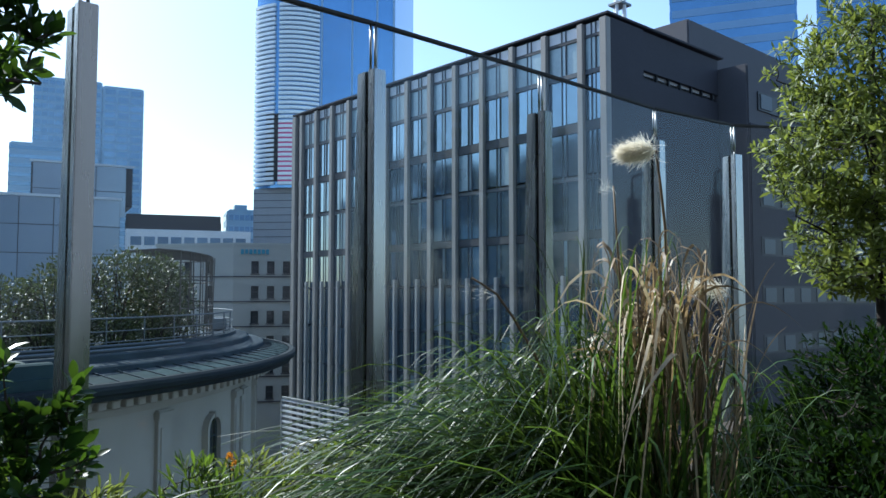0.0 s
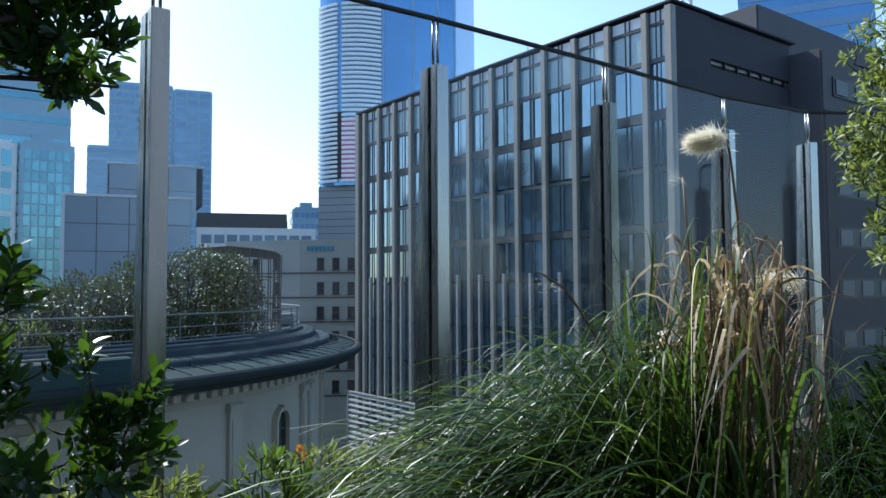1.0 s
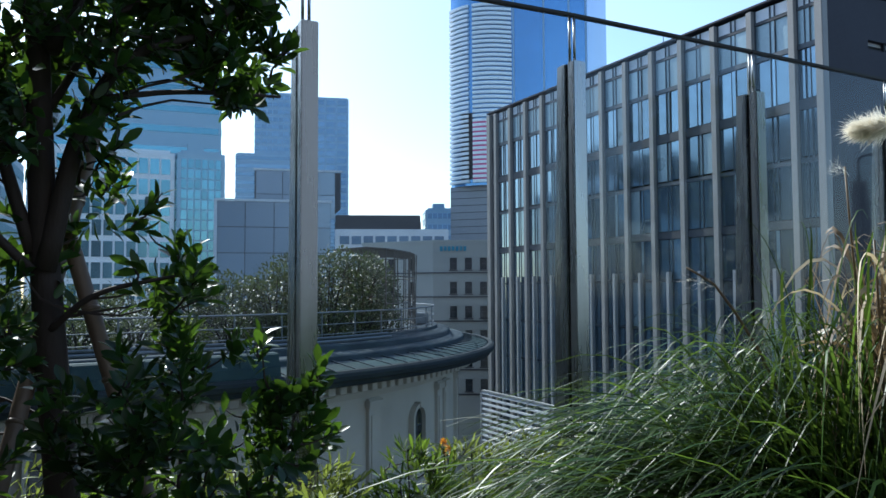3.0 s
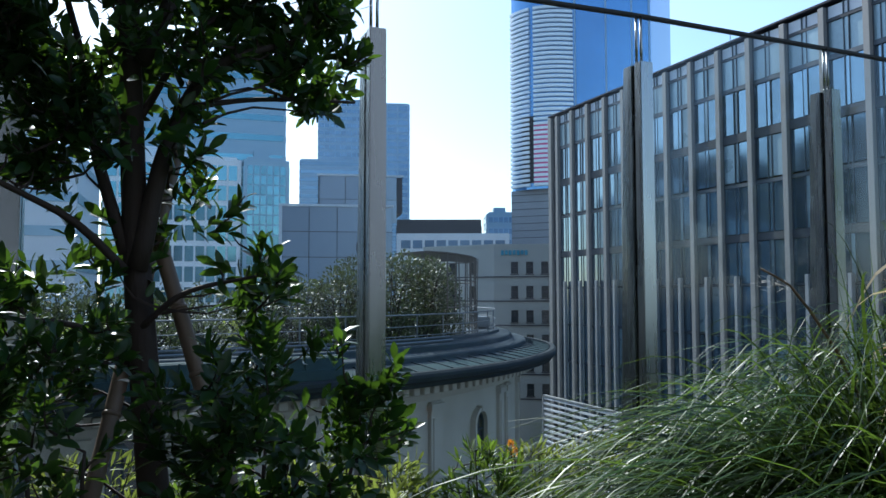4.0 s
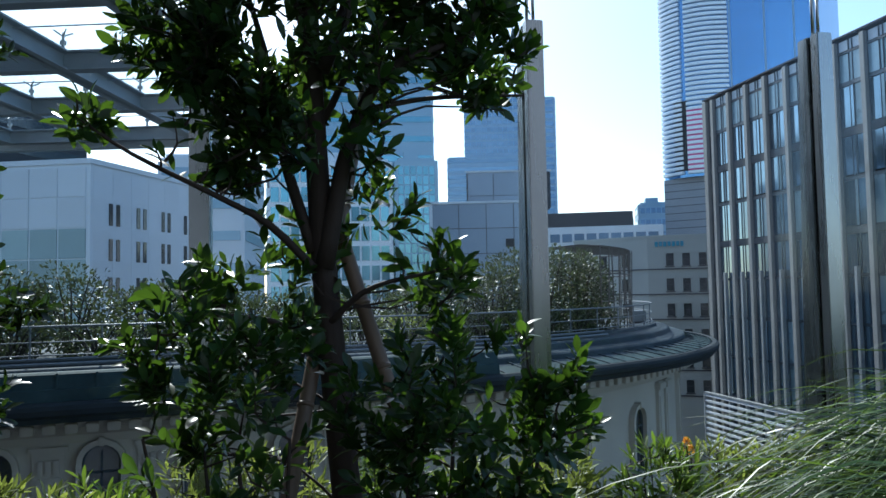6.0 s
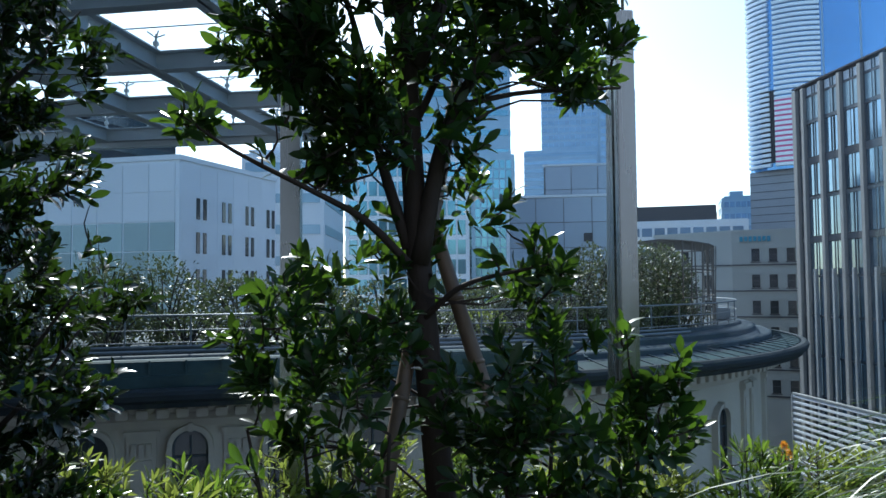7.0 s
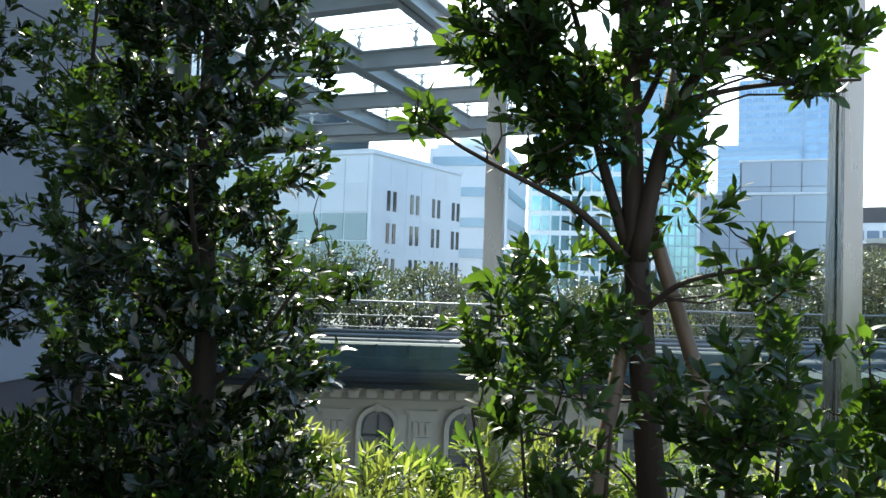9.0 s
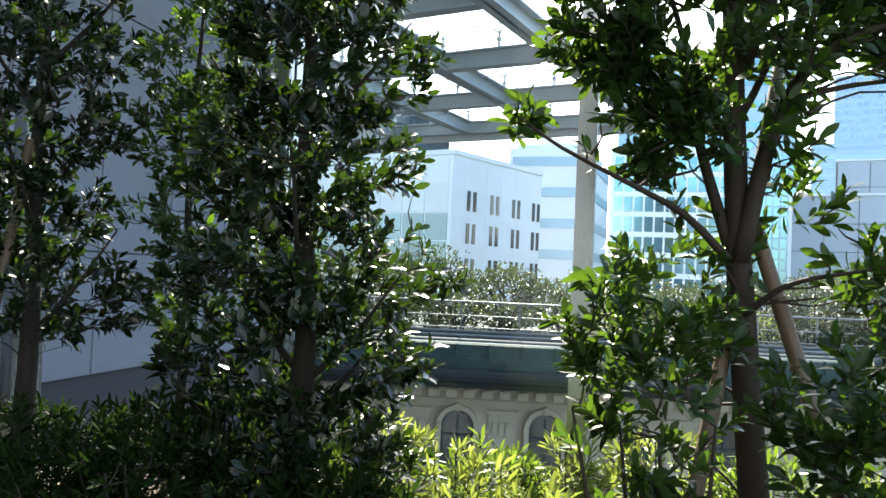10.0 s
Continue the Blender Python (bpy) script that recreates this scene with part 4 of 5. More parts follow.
def woody(name, label, category, base, limbs, blobs, leaf, per=9, length=0.07, ratio=0.42, bark=M_BARK, twig_r=0.0017, group="", spread=0.95, gap=-0.05, size=1.0):
    """A tree or shrub: trunk and limbs as tapered tubes, twigs grown from the nearest limb, leaves round every twig's end."""
    ob = thing(name, label, category, group, m=pose(*base) @ Matrix.Scale(size, 4))
    samples = []
    for i, (pts, r0, r1) in enumerate(limbs):
        line = smooth_line(pts, 12)
        for j, p in enumerate(line):
            samples.append(p)
        bm = bmesh.new()
        rad = [(r0 + (r1 - r0) * j / 12) * (1 + 0.10 * noise.noise(p * 9 + Vector((i, 0, 0)))) for j, p in enumerate(line)]
        tube(bm, line, rad, 10 if r0 > 0.015 else 7)
        part("trunk" if i == 0 else "limb", bm, bark, ob, smooth=True)
    tips, axes = blob_points(blobs, gap=gap)
    sam = np.array([tuple(p) for p in samples])
    bm = bmesh.new()
    order = np.argsort([np.min(np.linalg.norm(sam - t, axis=1)) for t in tips])
    tips, axes = tips[order], axes[order]
    grown = np.empty((len(sam) + 2 * len(tips), 3))
    grown[:len(sam)] = sam
    count = len(sam)
    for tip, a in zip(tips, axes):
        g = grown[:count]
        gap_to = np.linalg.norm(g - tip, axis=1) + np.where(g[:, 2] > tip[2] - 0.01, 0.25, 0.0)
        s = g[np.argmin(gap_to)]
        L = np.linalg.norm(tip - s)
        mid = (s + tip) / 2 - a * L * 0.18 + rng.normal(0, 0.03 * L, 3)
        grown[count], grown[count + 1] = mid, tip - a * 0.03
        count += 2
        line = smooth_line([s, mid, tip], 4)
        tube(bm, line, [twig_r * (1.9 - 1.3 * j / 4) * (1 + L) for j in range(5)], 4)
    part("twig", bm, bark, ob, "thin branching twig mass")["kind"] = "stuff"
    p, ax, up, ln = sprig_leaves(tips, axes, per, length, spread)
    leaf_mesh("crown", p, ax, up, ln, ratio, leaf, ob, "many glossy pointed leaves")["kind"] = "stuff"
    return ob


woody("evergreen_tree", "young evergreen tree with reddish trunk and glossy leaves", "tree", (-0.443, -1.603, 0.01),
      [([(0.056, 0, 0.22), (0.05, 0, 0.55), (0.01, 0, 1.0), (-0.01, 0.01, 1.3), (-0.03, 0.03, 1.8), (-0.05, 0.05, 2.4)], 0.034, 0.014),
       ([(0, -0.01, 1.12), (0.05, -0.02, 1.36), (0.13, -0.03, 1.5), (0.3, 0, 1.58)], 0.019, 0.005),
       ([(-0.02, -0.02, 1.12), (-0.1, -0.03, 1.2), (-0.19, -0.04, 1.25), (-0.33, -0.06, 1.32), (-0.42, -0.08, 1.38)], 0.009, 0.002),
       ([(-0.02, 0, 1.15), (-0.08, 0.02, 1.36), (-0.11, 0.04, 1.55), (-0.2, 0.08, 1.85)], 0.012, 0.004),
       ([(-0.01, 0, 0.96), (-0.07, -0.03, 1.01), (-0.12, -0.04, 1.03), (-0.22, -0.05, 1.04)], 0.009, 0.003),
       ([(0.0, 0.0, 1.5), (0.1, 0.05, 1.75), (0.25, 0.1, 2.0)], 0.016, 0.006),
       ([(0.01, -0.02, 1.02), (0.08, -0.06, 1.08), (0.2, -0.08, 1.11)], 0.007, 0.003),
       ([(-0.02, 0.01, 1.35), (-0.16, 0.04, 1.5), (-0.3, 0.06, 1.62)], 0.008, 0.003), ([(0.0, 0.01, 1.4), (0.12, 0.1, 1.62), (0.34, 0.12, 1.75)], 0.008, 0.003),
       ([(-0.03, 0.02, 1.6), (-0.2, -0.06, 1.8), (-0.38, -0.1, 1.95)], 0.009, 0.003), ([(0.08, -0.02, 1.42), (0.22, 0.03, 1.46), (0.42, 0.06, 1.48)], 0.007, 0.003)],
      [((-0.06, 0.06, 1.56), (0.30, 0.24, 0.2), 270), ((-0.02, 0.05, 1.92), (0.43, 0.36, 0.32), 820), ((0.33, 0.05, 1.54), (0.13, 0.14, 0.12), 90), ((0.27, 0.08, 1.72), (0.2, 0.16, 0.14), 140), ((-0.24, 0.06, 1.63), (0.17, 0.16, 0.18), 200),
       ((0.0, -0.06, 1.38), (0.15, 0.1, 0.1), 36), ((-0.4, -0.07, 1.385), (0.055, 0.05, 0.04), 7), ((-0.24, -0.04, 1.3), (0.09, 0.06, 0.05), 8), ((-0.15, 0, 1.08), (0.14, 0.12, 0.14), 60), ((0.0, 0.0, 1.16), (0.09, 0.09, 0.12), 12),
       ((0.2, -0.07, 1.12), (0.1, 0.07, 0.07), 16), ((0.08, 0, 1.24), (0.12, 0.1, 0.08), 14), ((-0.15, 0.02, 1.38), (0.14, 0.12, 0.12), 70), ((-0.2, 0.02, 0.9), (0.1, 0.1, 0.14), 30)], M_LEAF, 10, 0.046, 0.42, size=1.3, gap=-0.06)
woody("evergreen_shrub", "leafy evergreen shrub with light new shoots under a tree", "shrub", (-0.63, -1.93, 0.33),
      [([(0, 0, 0), (0.03, 0, 0.3), (0.0, 0.02, 0.75)], 0.012, 0.004), ([(0.02, 0, 0.1), (-0.1, 0.0, 0.45), (-0.18, 0.02, 0.8)], 0.010, 0.003),
       ([(0.0, 0.02, 0.1), (0.08, -0.05, 0.5), (0.1, -0.08, 0.8)], 0.009, 0.003), ([(0, 0, 0.15), (-0.05, 0.1, 0.5), (-0.08, 0.16, 0.75)], 0.009, 0.003)],
      [((-0.02, 0, 0.8), (0.2, 0.2, 0.24), 120), ((0.02, 0, 0.42), (0.27, 0.24, 0.26), 230), ((-0.12, 0, 1.0), (0.13, 0.12, 0.16), 46), ((0.08, 0.1, 1.0), (0.12, 0.12, 0.14), 24)], M_LEAF, 10, 0.05, 0.42, gap=0.02)
woody("evergreen_shrub", "leafy evergreen shrub spreading beside a tree trunk", "shrub", (-0.2, -1.97, 0.33),
      [([(0, 0, 0), (-0.03, 0, 0.3), (0.0, 0.02, 0.8)], 0.012, 0.004), ([(0.0, 0, 0.1), (0.1, 0.0, 0.45), (0.2, 0.02, 0.8)], 0.011, 0.003),
       ([(0.0, 0.02, 0.1), (-0.08, -0.05, 0.5), (-0.12, -0.06, 0.75)], 0.009, 0.003), ([(0, 0, 0.15), (0.03, 0.1, 0.5), (0.08, 0.16, 0.75)], 0.009, 0.003)],
      [((0.02, 0, 0.80), (0.3, 0.22, 0.24), 290), ((0.05, 0, 0.45), (0.36, 0.24, 0.28), 380), ((0.22, -0.02, 0.9), (0.09, 0.09, 0.07), 20), ((-0.02, 0, 1.08), (0.08, 0.08, 0.1), 14)], M_LEAF, 10, 0.05, 0.42, gap=0.02)


def column(r, z0, z1, n):
    k = int((z1 - z0) / 0.35)
    return [((rng.uniform(-0.12, 0.12) * r, rng.uniform(-0.12, 0.12) * r, z0 + (i + 0.5) * (z1 - z0) / k), (r * rng.uniform(0.75, 1.1), r * rng.uniform(0.75, 1.0), 0.26), n // k) for i in range(k)]


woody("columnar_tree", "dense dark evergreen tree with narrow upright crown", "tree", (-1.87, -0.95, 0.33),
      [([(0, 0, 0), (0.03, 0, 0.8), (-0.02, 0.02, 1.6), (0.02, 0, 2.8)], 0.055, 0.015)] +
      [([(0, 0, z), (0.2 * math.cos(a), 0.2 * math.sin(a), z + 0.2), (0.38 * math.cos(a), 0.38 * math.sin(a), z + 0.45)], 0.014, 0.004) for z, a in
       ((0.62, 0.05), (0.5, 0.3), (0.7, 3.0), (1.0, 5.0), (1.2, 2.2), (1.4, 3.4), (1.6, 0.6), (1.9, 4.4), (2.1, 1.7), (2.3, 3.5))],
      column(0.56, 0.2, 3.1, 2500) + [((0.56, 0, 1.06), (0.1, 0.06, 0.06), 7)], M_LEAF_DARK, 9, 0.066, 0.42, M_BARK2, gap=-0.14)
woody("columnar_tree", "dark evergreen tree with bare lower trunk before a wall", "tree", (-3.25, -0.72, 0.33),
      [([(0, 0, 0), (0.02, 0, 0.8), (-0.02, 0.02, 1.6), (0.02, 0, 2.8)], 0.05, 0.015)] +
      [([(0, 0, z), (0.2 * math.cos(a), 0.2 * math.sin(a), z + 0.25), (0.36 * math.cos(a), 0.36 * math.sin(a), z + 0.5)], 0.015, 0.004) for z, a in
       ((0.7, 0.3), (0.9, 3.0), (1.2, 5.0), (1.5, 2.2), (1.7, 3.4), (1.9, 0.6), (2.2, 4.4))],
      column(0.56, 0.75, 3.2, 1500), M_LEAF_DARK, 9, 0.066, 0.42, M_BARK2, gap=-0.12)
woody("columnar_tree", "slim evergreen tree between two larger ones", "tree", (-2.75, -0.3, 0.33),
      [([(0, 0, 0), (0.02, 0, 0.8), (-0.02, 0.02, 1.5), (0.02, 0, 2.3)], 0.03, 0.008)],
      column(0.38, 0.7, 2.7, 700), M_LEAF, 8, 0.06, 0.42, M_BARK2, gap=-0.25)
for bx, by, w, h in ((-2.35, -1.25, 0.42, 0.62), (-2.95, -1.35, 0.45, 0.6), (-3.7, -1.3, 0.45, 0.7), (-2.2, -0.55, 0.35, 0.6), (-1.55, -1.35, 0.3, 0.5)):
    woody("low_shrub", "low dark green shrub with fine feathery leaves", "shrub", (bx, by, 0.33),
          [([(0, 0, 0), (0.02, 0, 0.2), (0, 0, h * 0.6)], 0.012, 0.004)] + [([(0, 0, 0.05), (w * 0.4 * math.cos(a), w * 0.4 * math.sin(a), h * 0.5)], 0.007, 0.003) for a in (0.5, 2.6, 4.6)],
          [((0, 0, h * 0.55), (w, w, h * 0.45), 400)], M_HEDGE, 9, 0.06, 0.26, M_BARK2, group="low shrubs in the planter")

# low bamboo-leaved plants along the foot of the fence
spots = [(-3.4 + i * 0.36 + rng.uniform(-0.08, 0.08), rng.uniform(-0.75, -0.28), rng.uniform(0.32, 0.5)) for i in range(18)] + [(-3.0 + i * 0.42 + rng.uniform(-0.08, 0.08), rng.uniform(-1.25, -0.85), rng.uniform(0.26, 0.4)) for i in range(11)]
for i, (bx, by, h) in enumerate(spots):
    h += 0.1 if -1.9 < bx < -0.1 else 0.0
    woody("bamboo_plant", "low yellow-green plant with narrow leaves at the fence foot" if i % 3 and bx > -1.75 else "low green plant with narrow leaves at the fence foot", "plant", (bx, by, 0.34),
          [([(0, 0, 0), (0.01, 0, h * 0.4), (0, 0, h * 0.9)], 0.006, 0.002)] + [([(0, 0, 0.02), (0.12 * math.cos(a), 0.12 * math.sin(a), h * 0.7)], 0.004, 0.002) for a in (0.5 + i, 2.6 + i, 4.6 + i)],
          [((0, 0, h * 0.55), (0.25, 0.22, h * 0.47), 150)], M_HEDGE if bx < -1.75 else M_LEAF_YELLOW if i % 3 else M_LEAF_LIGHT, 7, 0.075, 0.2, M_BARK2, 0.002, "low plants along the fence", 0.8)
for bx, by, hz in ((1.12, -0.5, 0.39), (1.18, -0.42, 0.34)):
    fl = thing("orange_flower", "small orange flower head on a thin stem", "flower", "orange flowers", m=pose(bx, by, 0.34))
    bm = bmesh.new()
    tube(bm, smooth_line([(0, 0, 0), (0.01, 0, hz * 0.5), (0, 0.01, hz)], 4), [0.003] * 5, 5)
    part("stem", bm, M_HEDGE, fl)
    d = unit(rng.normal(0, 1, (40, 3)) + np.array((0, 0, 0.9)))
    leaf_mesh("petal", np.array((0, 0.01, hz)) + d * np.array((0.008, 0.008, 0.03)), d, rng.normal(0, 1, (40, 3)), np.full(40, 0.014), 0.6, M_FLOWER, fl)

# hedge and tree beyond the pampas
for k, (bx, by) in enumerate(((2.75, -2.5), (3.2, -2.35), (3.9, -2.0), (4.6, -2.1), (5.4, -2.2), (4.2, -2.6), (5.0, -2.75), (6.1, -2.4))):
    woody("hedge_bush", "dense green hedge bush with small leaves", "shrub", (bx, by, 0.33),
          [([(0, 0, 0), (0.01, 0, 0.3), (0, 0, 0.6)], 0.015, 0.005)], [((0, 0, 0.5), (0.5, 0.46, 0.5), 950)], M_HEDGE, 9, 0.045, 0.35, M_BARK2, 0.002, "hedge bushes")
woody("street_tree", "young tree with drooping yellow-green leaves", "tree", (5.08, -1.68, 0.33),
      [([(0, 0, 0), (0.02, 0, 0.9), (0.0, 0.02, 1.6), (0.02, 0, 3.0)], 0.045, 0.012)] +
      [([(0, 0, z), (0.3 * math.cos(a), 0.3 * math.sin(a), z + 0.3), (0.6 * math.cos(a), 0.6 * math.sin(a), z + 0.45)], 0.014, 0.004) for z, a in
       ((1.0, 0.3), (1.15, 2.6), (1.3, 4.2), (1.5, 1.2), (1.7, 3.3), (1.9, 5.4), (2.1, 2.2), (2.3, 0.4))],
      [((0.05, 0, 1.45), (0.7, 0.62, 0.42), 800), ((0, 0, 2.0), (0.85, 0.75, 0.48), 1350), ((0.1, 0, 2.6), (0.8, 0.7, 0.52), 1200)], M_LEAF_YELLOW, 8, 0.075, 0.32, M_BARK2, 0.002, "", 1.25)


# No shadow falls here; the near-black leaf colour supplies the deep shade.
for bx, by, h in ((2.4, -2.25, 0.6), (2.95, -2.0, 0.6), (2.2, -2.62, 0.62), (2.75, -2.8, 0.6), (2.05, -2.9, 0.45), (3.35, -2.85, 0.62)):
    woody("low_shrub", "low evergreen shrub with deep shade put into its dark leaves", "shrub", (bx, by, 0.33),
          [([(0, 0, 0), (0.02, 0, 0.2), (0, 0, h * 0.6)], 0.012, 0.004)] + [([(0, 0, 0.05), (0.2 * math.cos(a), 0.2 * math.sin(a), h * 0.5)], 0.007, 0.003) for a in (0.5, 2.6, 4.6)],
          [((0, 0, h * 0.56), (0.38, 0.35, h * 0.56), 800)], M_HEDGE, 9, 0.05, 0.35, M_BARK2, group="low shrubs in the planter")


# ---- bamboo stakes ----
def stake(a, b, label):
    ob = thing("bamboo_stake", label, "stake", "tree stakes", m=pose(*a))
    a, b = Vector(a), Vector(b)
    line, rad = [], []
    n = 40
    for i in range(n + 1):
        line.append((b - a) * (i / n))
        rad.append(0.019)
    bm = bmesh.new()
    tube(bm, line, rad, 12)
    part("cane", bm, M_BAMBOO, ob, smooth=True)
    d = (b - a).normalized()
    for i in range(1, 7):
        o = (b - a) * (i / 7 + 0.02 * (i % 2))
        bm = bmesh.new()
        tube(bm, [o - d * 0.006, o - d * 0.002, o + d * 0.002, o + d * 0.006], [0.0191, 0.0215, 0.0215, 0.0191], 12)
        part("node_ring", bm, M_BAMBOO, ob, smooth=True)
    bm = bmesh.new()
    tube(bm, [(b - a), (b - a) + d * 0.003], [0.016, 0.016], 12)
    part("cut_end", bm, M_DRY, ob, "pale cut cane end")
    return ob


stake((-0.047, -1.887, 0.3), (-0.398, -1.525, 1.557), "weathered bamboo stake leaning on the tree trunk")
stake((-0.67, -2.04, 0.34), (-0.27, -1.116, 2.12), "weathered bamboo stake leaning behind the tree trunk")
stake((-3.32, -0.98, 0.34), (-3.22, -0.8, 1.9), "pale bamboo stake beside a dark trunk")


# ---- pampas grass ----
def blades(bases, heading, reach, height, apex, width, material, name, parent, label, twist=0.4, wob=0.03, segs=11):
    n = len(bases)
    t = np.linspace(0, 1, segs + 1)
    hd = np.stack([np.cos(heading), np.sin(heading), np.zeros(n)], axis=1)
    sd = np.stack([-np.sin(heading), np.cos(heading), np.zeros(n)], axis=1)
    ph = rng.uniform(0, 6.28, n)
    vs = []
    tw = rng.uniform(-twist, twist, n)
    for s in t:
        p = bases + hd * (reach * s ** 1.15)[:, None] + sd * (wob * np.sin(ph + s * 3.0) * s)[:, None]
        p[:, 2] += height * (1 - (1 - s / apex) ** 2)
        w = width * (0.55 + 0.45 * min(1, s * 4)) * (1 - s ** 2.5) + 0.0006
        ang = tw * s * 2
        side = sd * np.cos(ang)[:, None] + np.array((0, 0, 1.0)) * np.sin(ang)[:, None]
        vs += [p - side * (w / 2)[:, None], p + side * (w / 2)[:, None]]
    k = len(vs)
    verts = np.stack(vs, axis=1).reshape(-1, 3)
    b = np.arange(n) * k
    faces = []
    for i in range(segs):
        faces += (b[:, None] + np.array((2 * i, 2 * i + 1, 2 * i + 3, 2 * i + 2))).tolist()
    return ribbon_mesh(name, verts.tolist(), faces, material, parent, label, True)


pampas = thing("pampas_grass", "large pampas grass clump with arching green blades, dry stalks and cream plumes", "grass", m=pose(1.55, -2.15, 0.34))
LEFT = math.atan2(0.67, -0.74)


def disc(n, r):
    a, q = rng.uniform(0, 6.28, n), np.sqrt(rng.uniform(0, 1, n)) * r
    return np.stack([q * np.cos(a), q * np.sin(a), np.zeros(n)], axis=1)


n = 1300
reach = rng.uniform(0.3, 1.15, n)
blades(disc(n, 0.24), LEFT + rng.normal(0, 0.5, n), reach, rng.uniform(0.3, 1.08, n) * (1.15 - 0.4 * reach), rng.uniform(0.5, 0.85, n), rng.uniform(0.004, 0.012, n), M_GRASS, "blade", pampas, "long arching green blades", 0.5, 0.06)
n = 750
reach = rng.uniform(0.7, 1.5, n)
blades(disc(n, 0.3), LEFT + rng.normal(0.05, 0.35, n), reach, rng.uniform(0.3, 0.72, n), rng.uniform(0.42, 0.6, n), rng.uniform(0.004, 0.013, n), M_GRASS, "blade", pampas, "low green blades sweeping over the soil", 0.5, 0.08)
n = 230
blades(disc(n, 0.26), rng.uniform(0, 6.28, n), rng.uniform(0.15, 0.6, n), rng.uniform(0.35, 0.95, n), rng.uniform(0.55, 0.95, n), rng.uniform(0.004, 0.009, n), M_GRASS, "blade", pampas, "green blades falling to all sides")
n = 110
blades(disc(n, 0.24) + np.array((0.08, -0.08, 0)), LEFT + math.pi + rng.normal(0, 0.75, n), rng.uniform(0.08, 0.42, n), rng.uniform(0.35, 0.95, n), rng.uniform(0.5, 0.9, n), rng.uniform(0.004, 0.011, n), M_GRASS, "blade", pampas, "dark blades leaning to the shaded side", 0.7, 0.08)
n = 70
blades(disc(n, 0.2), rng.uniform(0, 6.28, n), rng.uniform(0.05, 0.25, n), rng.uniform(0.9, 1.3, n), rng.uniform(0.85, 1.2, n), rng.uniform(0.006, 0.012, n), M_GRASS, "blade", pampas, "upright green blades", 0.5, 0.05)
n = 120
blades(disc(n, 0.16) + np.array((0.12, -0.1, 0)), rng.uniform(0, 6.28, n), rng.uniform(0.05, 0.3, n), rng.uniform(0.55, 1.22, n), rng.uniform(0.8, 1.1, n), rng.uniform(0.004, 0.012, n), M_DRY, "dry_leaf", pampas, "straw-coloured dead leaves", 1.2, 0.06)
n = 110
blades(disc(n, 0.12) + np.array((0.09, -0.08, 0.75)), rng.uniform(0, 6.28, n), rng.uniform(0.1, 0.32, n), rng.uniform(0.12, 0.52, n), rng.uniform(0.3, 0.7, n), rng.uniform(0.004, 0.013, n), M_DRY, "dry_leaf", pampas, "broken curled straw leaves", 1.6, 0.11)


n = 22
blades(disc(n, 0.12) + np.array((0.1, -0.09, 0.72)), LEFT + rng.normal(0.1, 0.7, n), rng.uniform(0.2, 0.55, n), rng.uniform(0.2, 0.5, n), rng.uniform(0.35, 0.6, n), rng.uniform(0.008, 0.016, n), M_STRAW, "dry_leaf", pampas, "pale straw leaves arching over the clump", 1.0, 0.09)


def stalk(pts, r0, r1, material=M_DRY):
    bm = bmesh.new()
    line = smooth_line(pts, 8)
    tube(bm, line, [r0 + (r1 - r0) * i / 8 for i in range(9)], 7)
    return part("stalk", bm, material, pampas, smooth=True)


def plume(at, tail, n, length, material=M_PLUME):
    """A tuft of fine hairs along a short axis."""
    at, tail = np.array(at), np.array(tail)
    L = np.linalg.norm(tail)
    s = rng.uniform(0, 1, n) ** 0.8
    pos = at + tail * s[:, None] + rng.normal(0, 0.008, (n, 3))
    d = unit(tail / L * 1.1 + rng.normal(0, 0.55, (n, 3)))
    ln = length * rng.uniform(0.5, 1.1, n) * (1 - 0.45 * s)
    leaf_mesh("plume", pos, d, rng.normal(0, 1, (n, 3)), ln, 0.03, material, pampas, "cream feathery plume", 0.35)["kind"] = "stuff"


stalk([(0.05, -0.05, 0), (0.09, -0.07, 0.7), (0.11, -0.09, 1.2), (0.095, -0.07, 1.53)], 0.007, 0.004)
plume((0.095, -0.065, 1.53), (-0.07, 0.064, -0.008), 3000, 0.066)
stalk([(0.1, -0.1, 0), (0.2, -0.14, 0.6), (0.27, -0.2, 1.08)], 0.006, 0.003)
plume((0.27, -0.2, 1.1), (-0.08, 0.07, 0.015), 800, 0.055)
stalk([(0, 0, 0), (0.02, 0, 0.8), (0.0, 0.02, 1.42)], 0.006, 0.003)
plume((0.0, 0.02, 1.40), (-0.02, 0.02, 0.02), 60, 0.035)
stalk([(-0.05, 0.02, 0), (-0.15, 0.1, 0.7), (-0.28, 0.2, 1.05), (-0.36, 0.27, 1.14)], 0.006, 0.003)
plume((-0.3, 0.22, 1.08), (-0.06, 0.06, 0.03), 60, 0.03)
for k in range(22):
    a, q = rng.uniform(0, 6.28), 0.17 * math.sqrt(rng.uniform(0, 1))
    h = rng.uniform(0.6, 1.22)
    x, y = 0.11 + q * math.cos(a), -0.09 + q * math.sin(a)
    stalk([(x, y, 0), (x * 1.1 + rng.uniform(-0.03, 0.03), y * 1.1, h * 0.5), (x * 1.3 + rng.uniform(-0.07, 0.07), y * 1.3 + rng.uniform(-0.05, 0.05), h)], 0.005, 0.003)


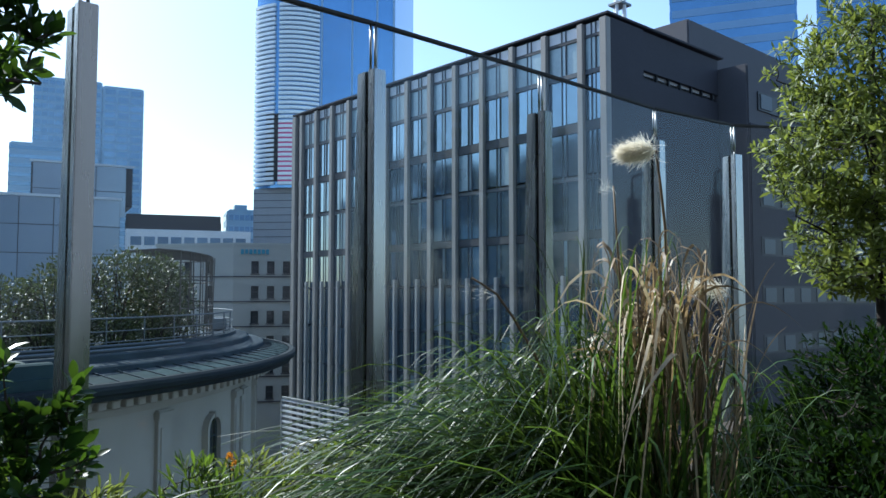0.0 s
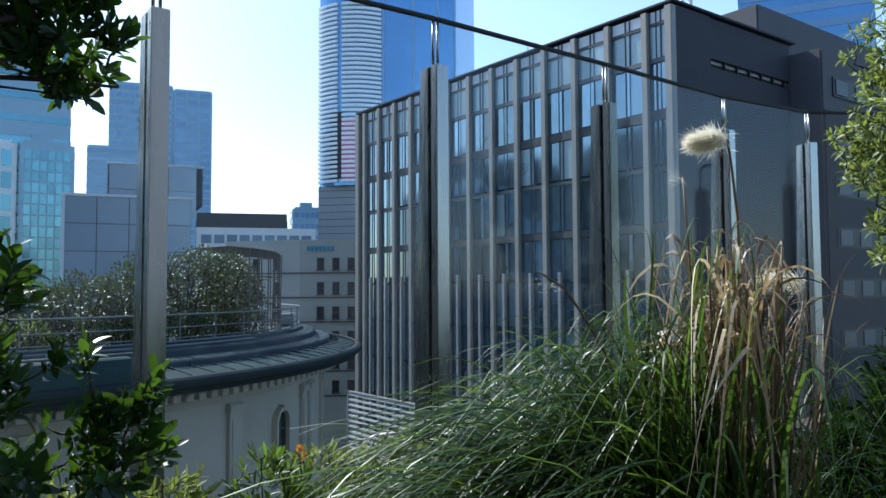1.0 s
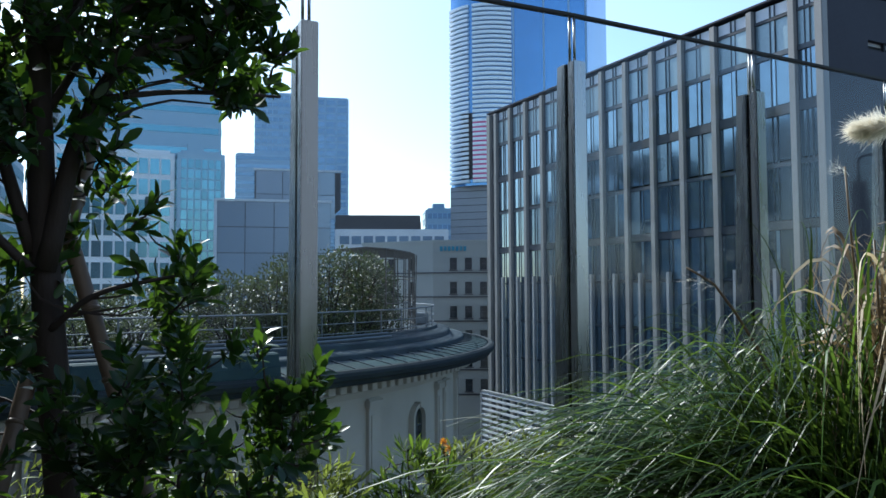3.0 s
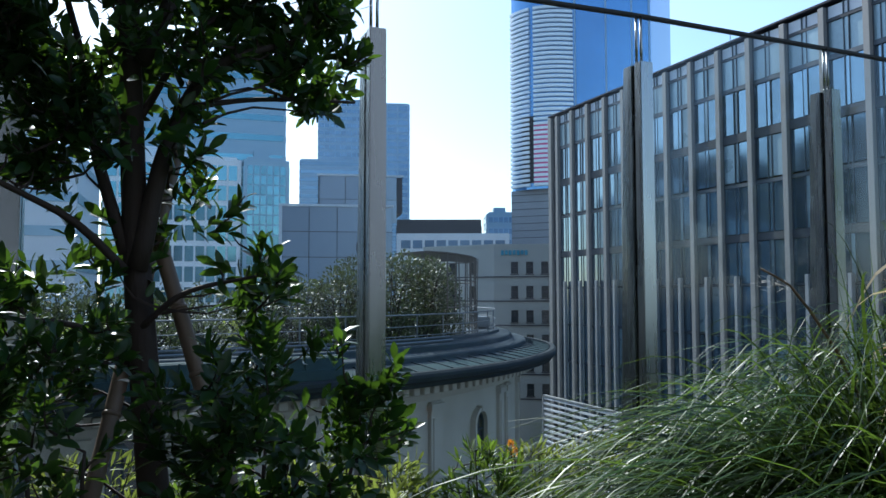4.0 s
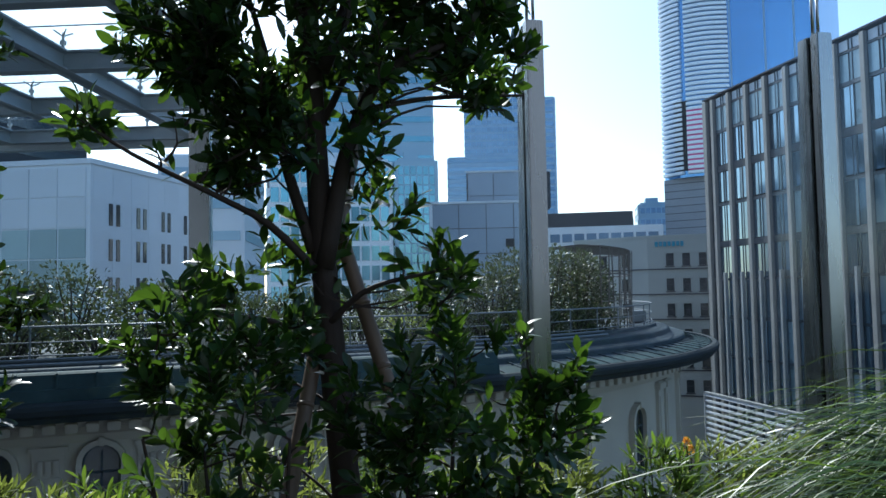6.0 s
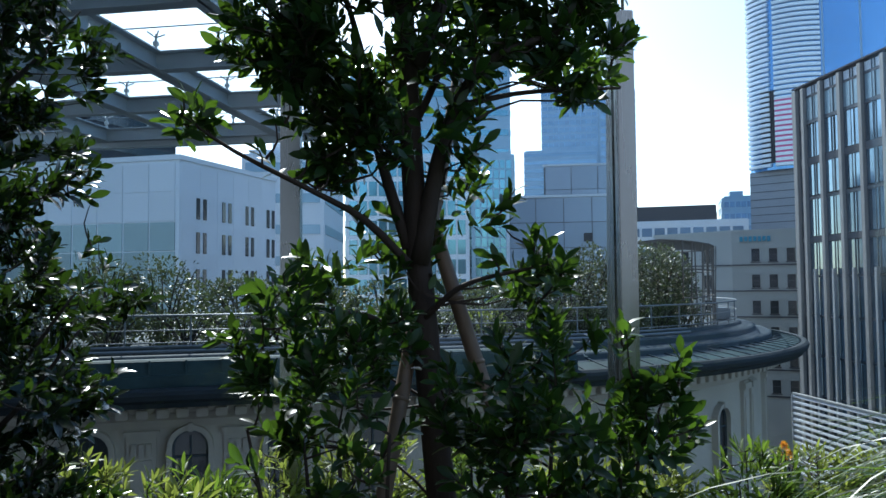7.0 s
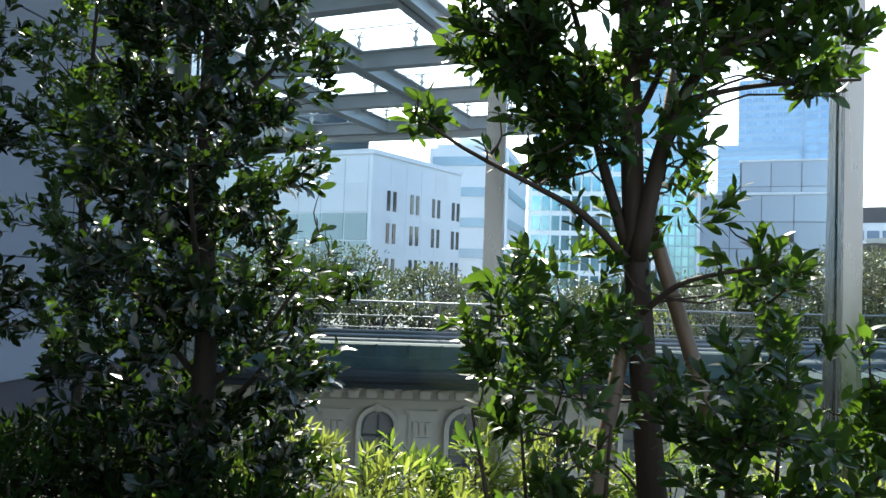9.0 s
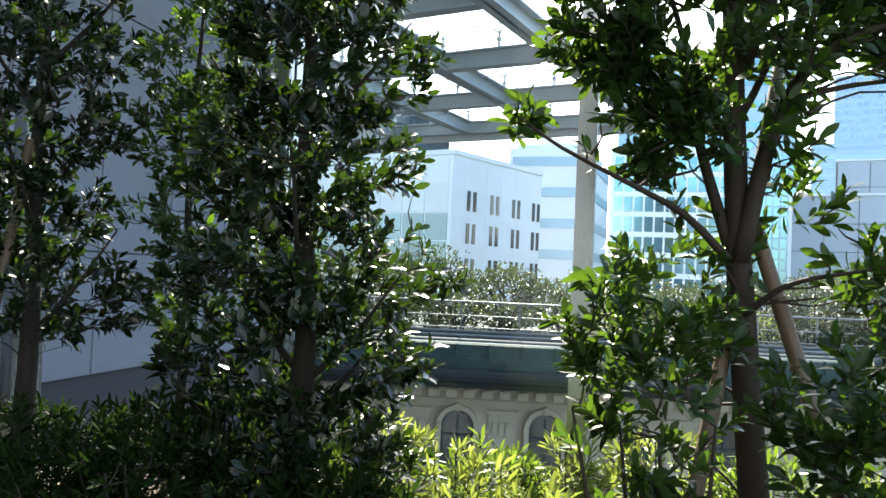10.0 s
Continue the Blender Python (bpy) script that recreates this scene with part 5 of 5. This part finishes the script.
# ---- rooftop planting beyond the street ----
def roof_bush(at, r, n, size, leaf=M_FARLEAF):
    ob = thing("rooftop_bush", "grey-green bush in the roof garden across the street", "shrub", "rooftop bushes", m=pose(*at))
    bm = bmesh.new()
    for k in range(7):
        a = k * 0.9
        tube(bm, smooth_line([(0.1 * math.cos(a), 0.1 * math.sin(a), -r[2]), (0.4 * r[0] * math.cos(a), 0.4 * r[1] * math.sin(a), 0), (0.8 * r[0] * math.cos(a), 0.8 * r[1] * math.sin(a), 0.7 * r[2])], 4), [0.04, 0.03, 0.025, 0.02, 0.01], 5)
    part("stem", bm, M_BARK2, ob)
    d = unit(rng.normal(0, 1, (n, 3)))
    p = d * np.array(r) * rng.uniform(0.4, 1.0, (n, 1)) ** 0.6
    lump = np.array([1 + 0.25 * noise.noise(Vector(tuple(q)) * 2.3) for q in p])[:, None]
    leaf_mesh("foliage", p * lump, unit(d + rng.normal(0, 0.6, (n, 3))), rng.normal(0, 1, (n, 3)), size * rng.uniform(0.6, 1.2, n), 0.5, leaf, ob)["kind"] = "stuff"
    return ob


for k in range(9):
    x = -13 + k * 1.7 + rng.uniform(-0.3, 0.3)
    h = (1.0, 0.7, 0.95, 1.05, 1.1, 0.85, 0.6, 0.55, 0.6)[k]
    y = 0.17 * (x - 3)
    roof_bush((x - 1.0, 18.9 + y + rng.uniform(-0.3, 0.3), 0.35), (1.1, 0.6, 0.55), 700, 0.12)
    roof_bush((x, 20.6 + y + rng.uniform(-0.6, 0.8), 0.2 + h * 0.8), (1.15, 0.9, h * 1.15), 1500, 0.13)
for a, i, h in ((14, 4.6, 0.9), (20, 4.8, 1.1), (26, 4.6, 1.25), (31, 5.0, 1.5), (36, 4.6, 1.55), (41, 4.8, 1.6), (46, 4.6, 1.6), (51, 4.7, 1.55), (56, 4.8, 1.45)):
    m = at_angle(a, i).translation
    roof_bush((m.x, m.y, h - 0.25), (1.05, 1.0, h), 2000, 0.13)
for a, i in ((24, 3.2), (30, 3.3), (36, 3.2), (42, 3.25)):
    m = at_angle(a, i).translation
    roof_bush((m.x, m.y, 0.3), (0.9, 0.5, 0.55), 800, 0.11, M_FARLEAF)
for k in range(12):
    roof_bush((-16 + k * 2.0, 22.4 + 0.17 * (k * 2.0 - 19) + rng.uniform(-0.4, 0.4), 0.8), (1.3, 0.8, 1.0), 900, 0.14)
for k in range(6):
    m = at_edge(-3.5 + k * 1.3, 3.5).translation
    roof_bush((m.x, m.y, 0.3), (0.85, 0.5, 0.5), 600, 0.1, M_FARLEAF if k % 3 else M_LEAF_YELLOW)
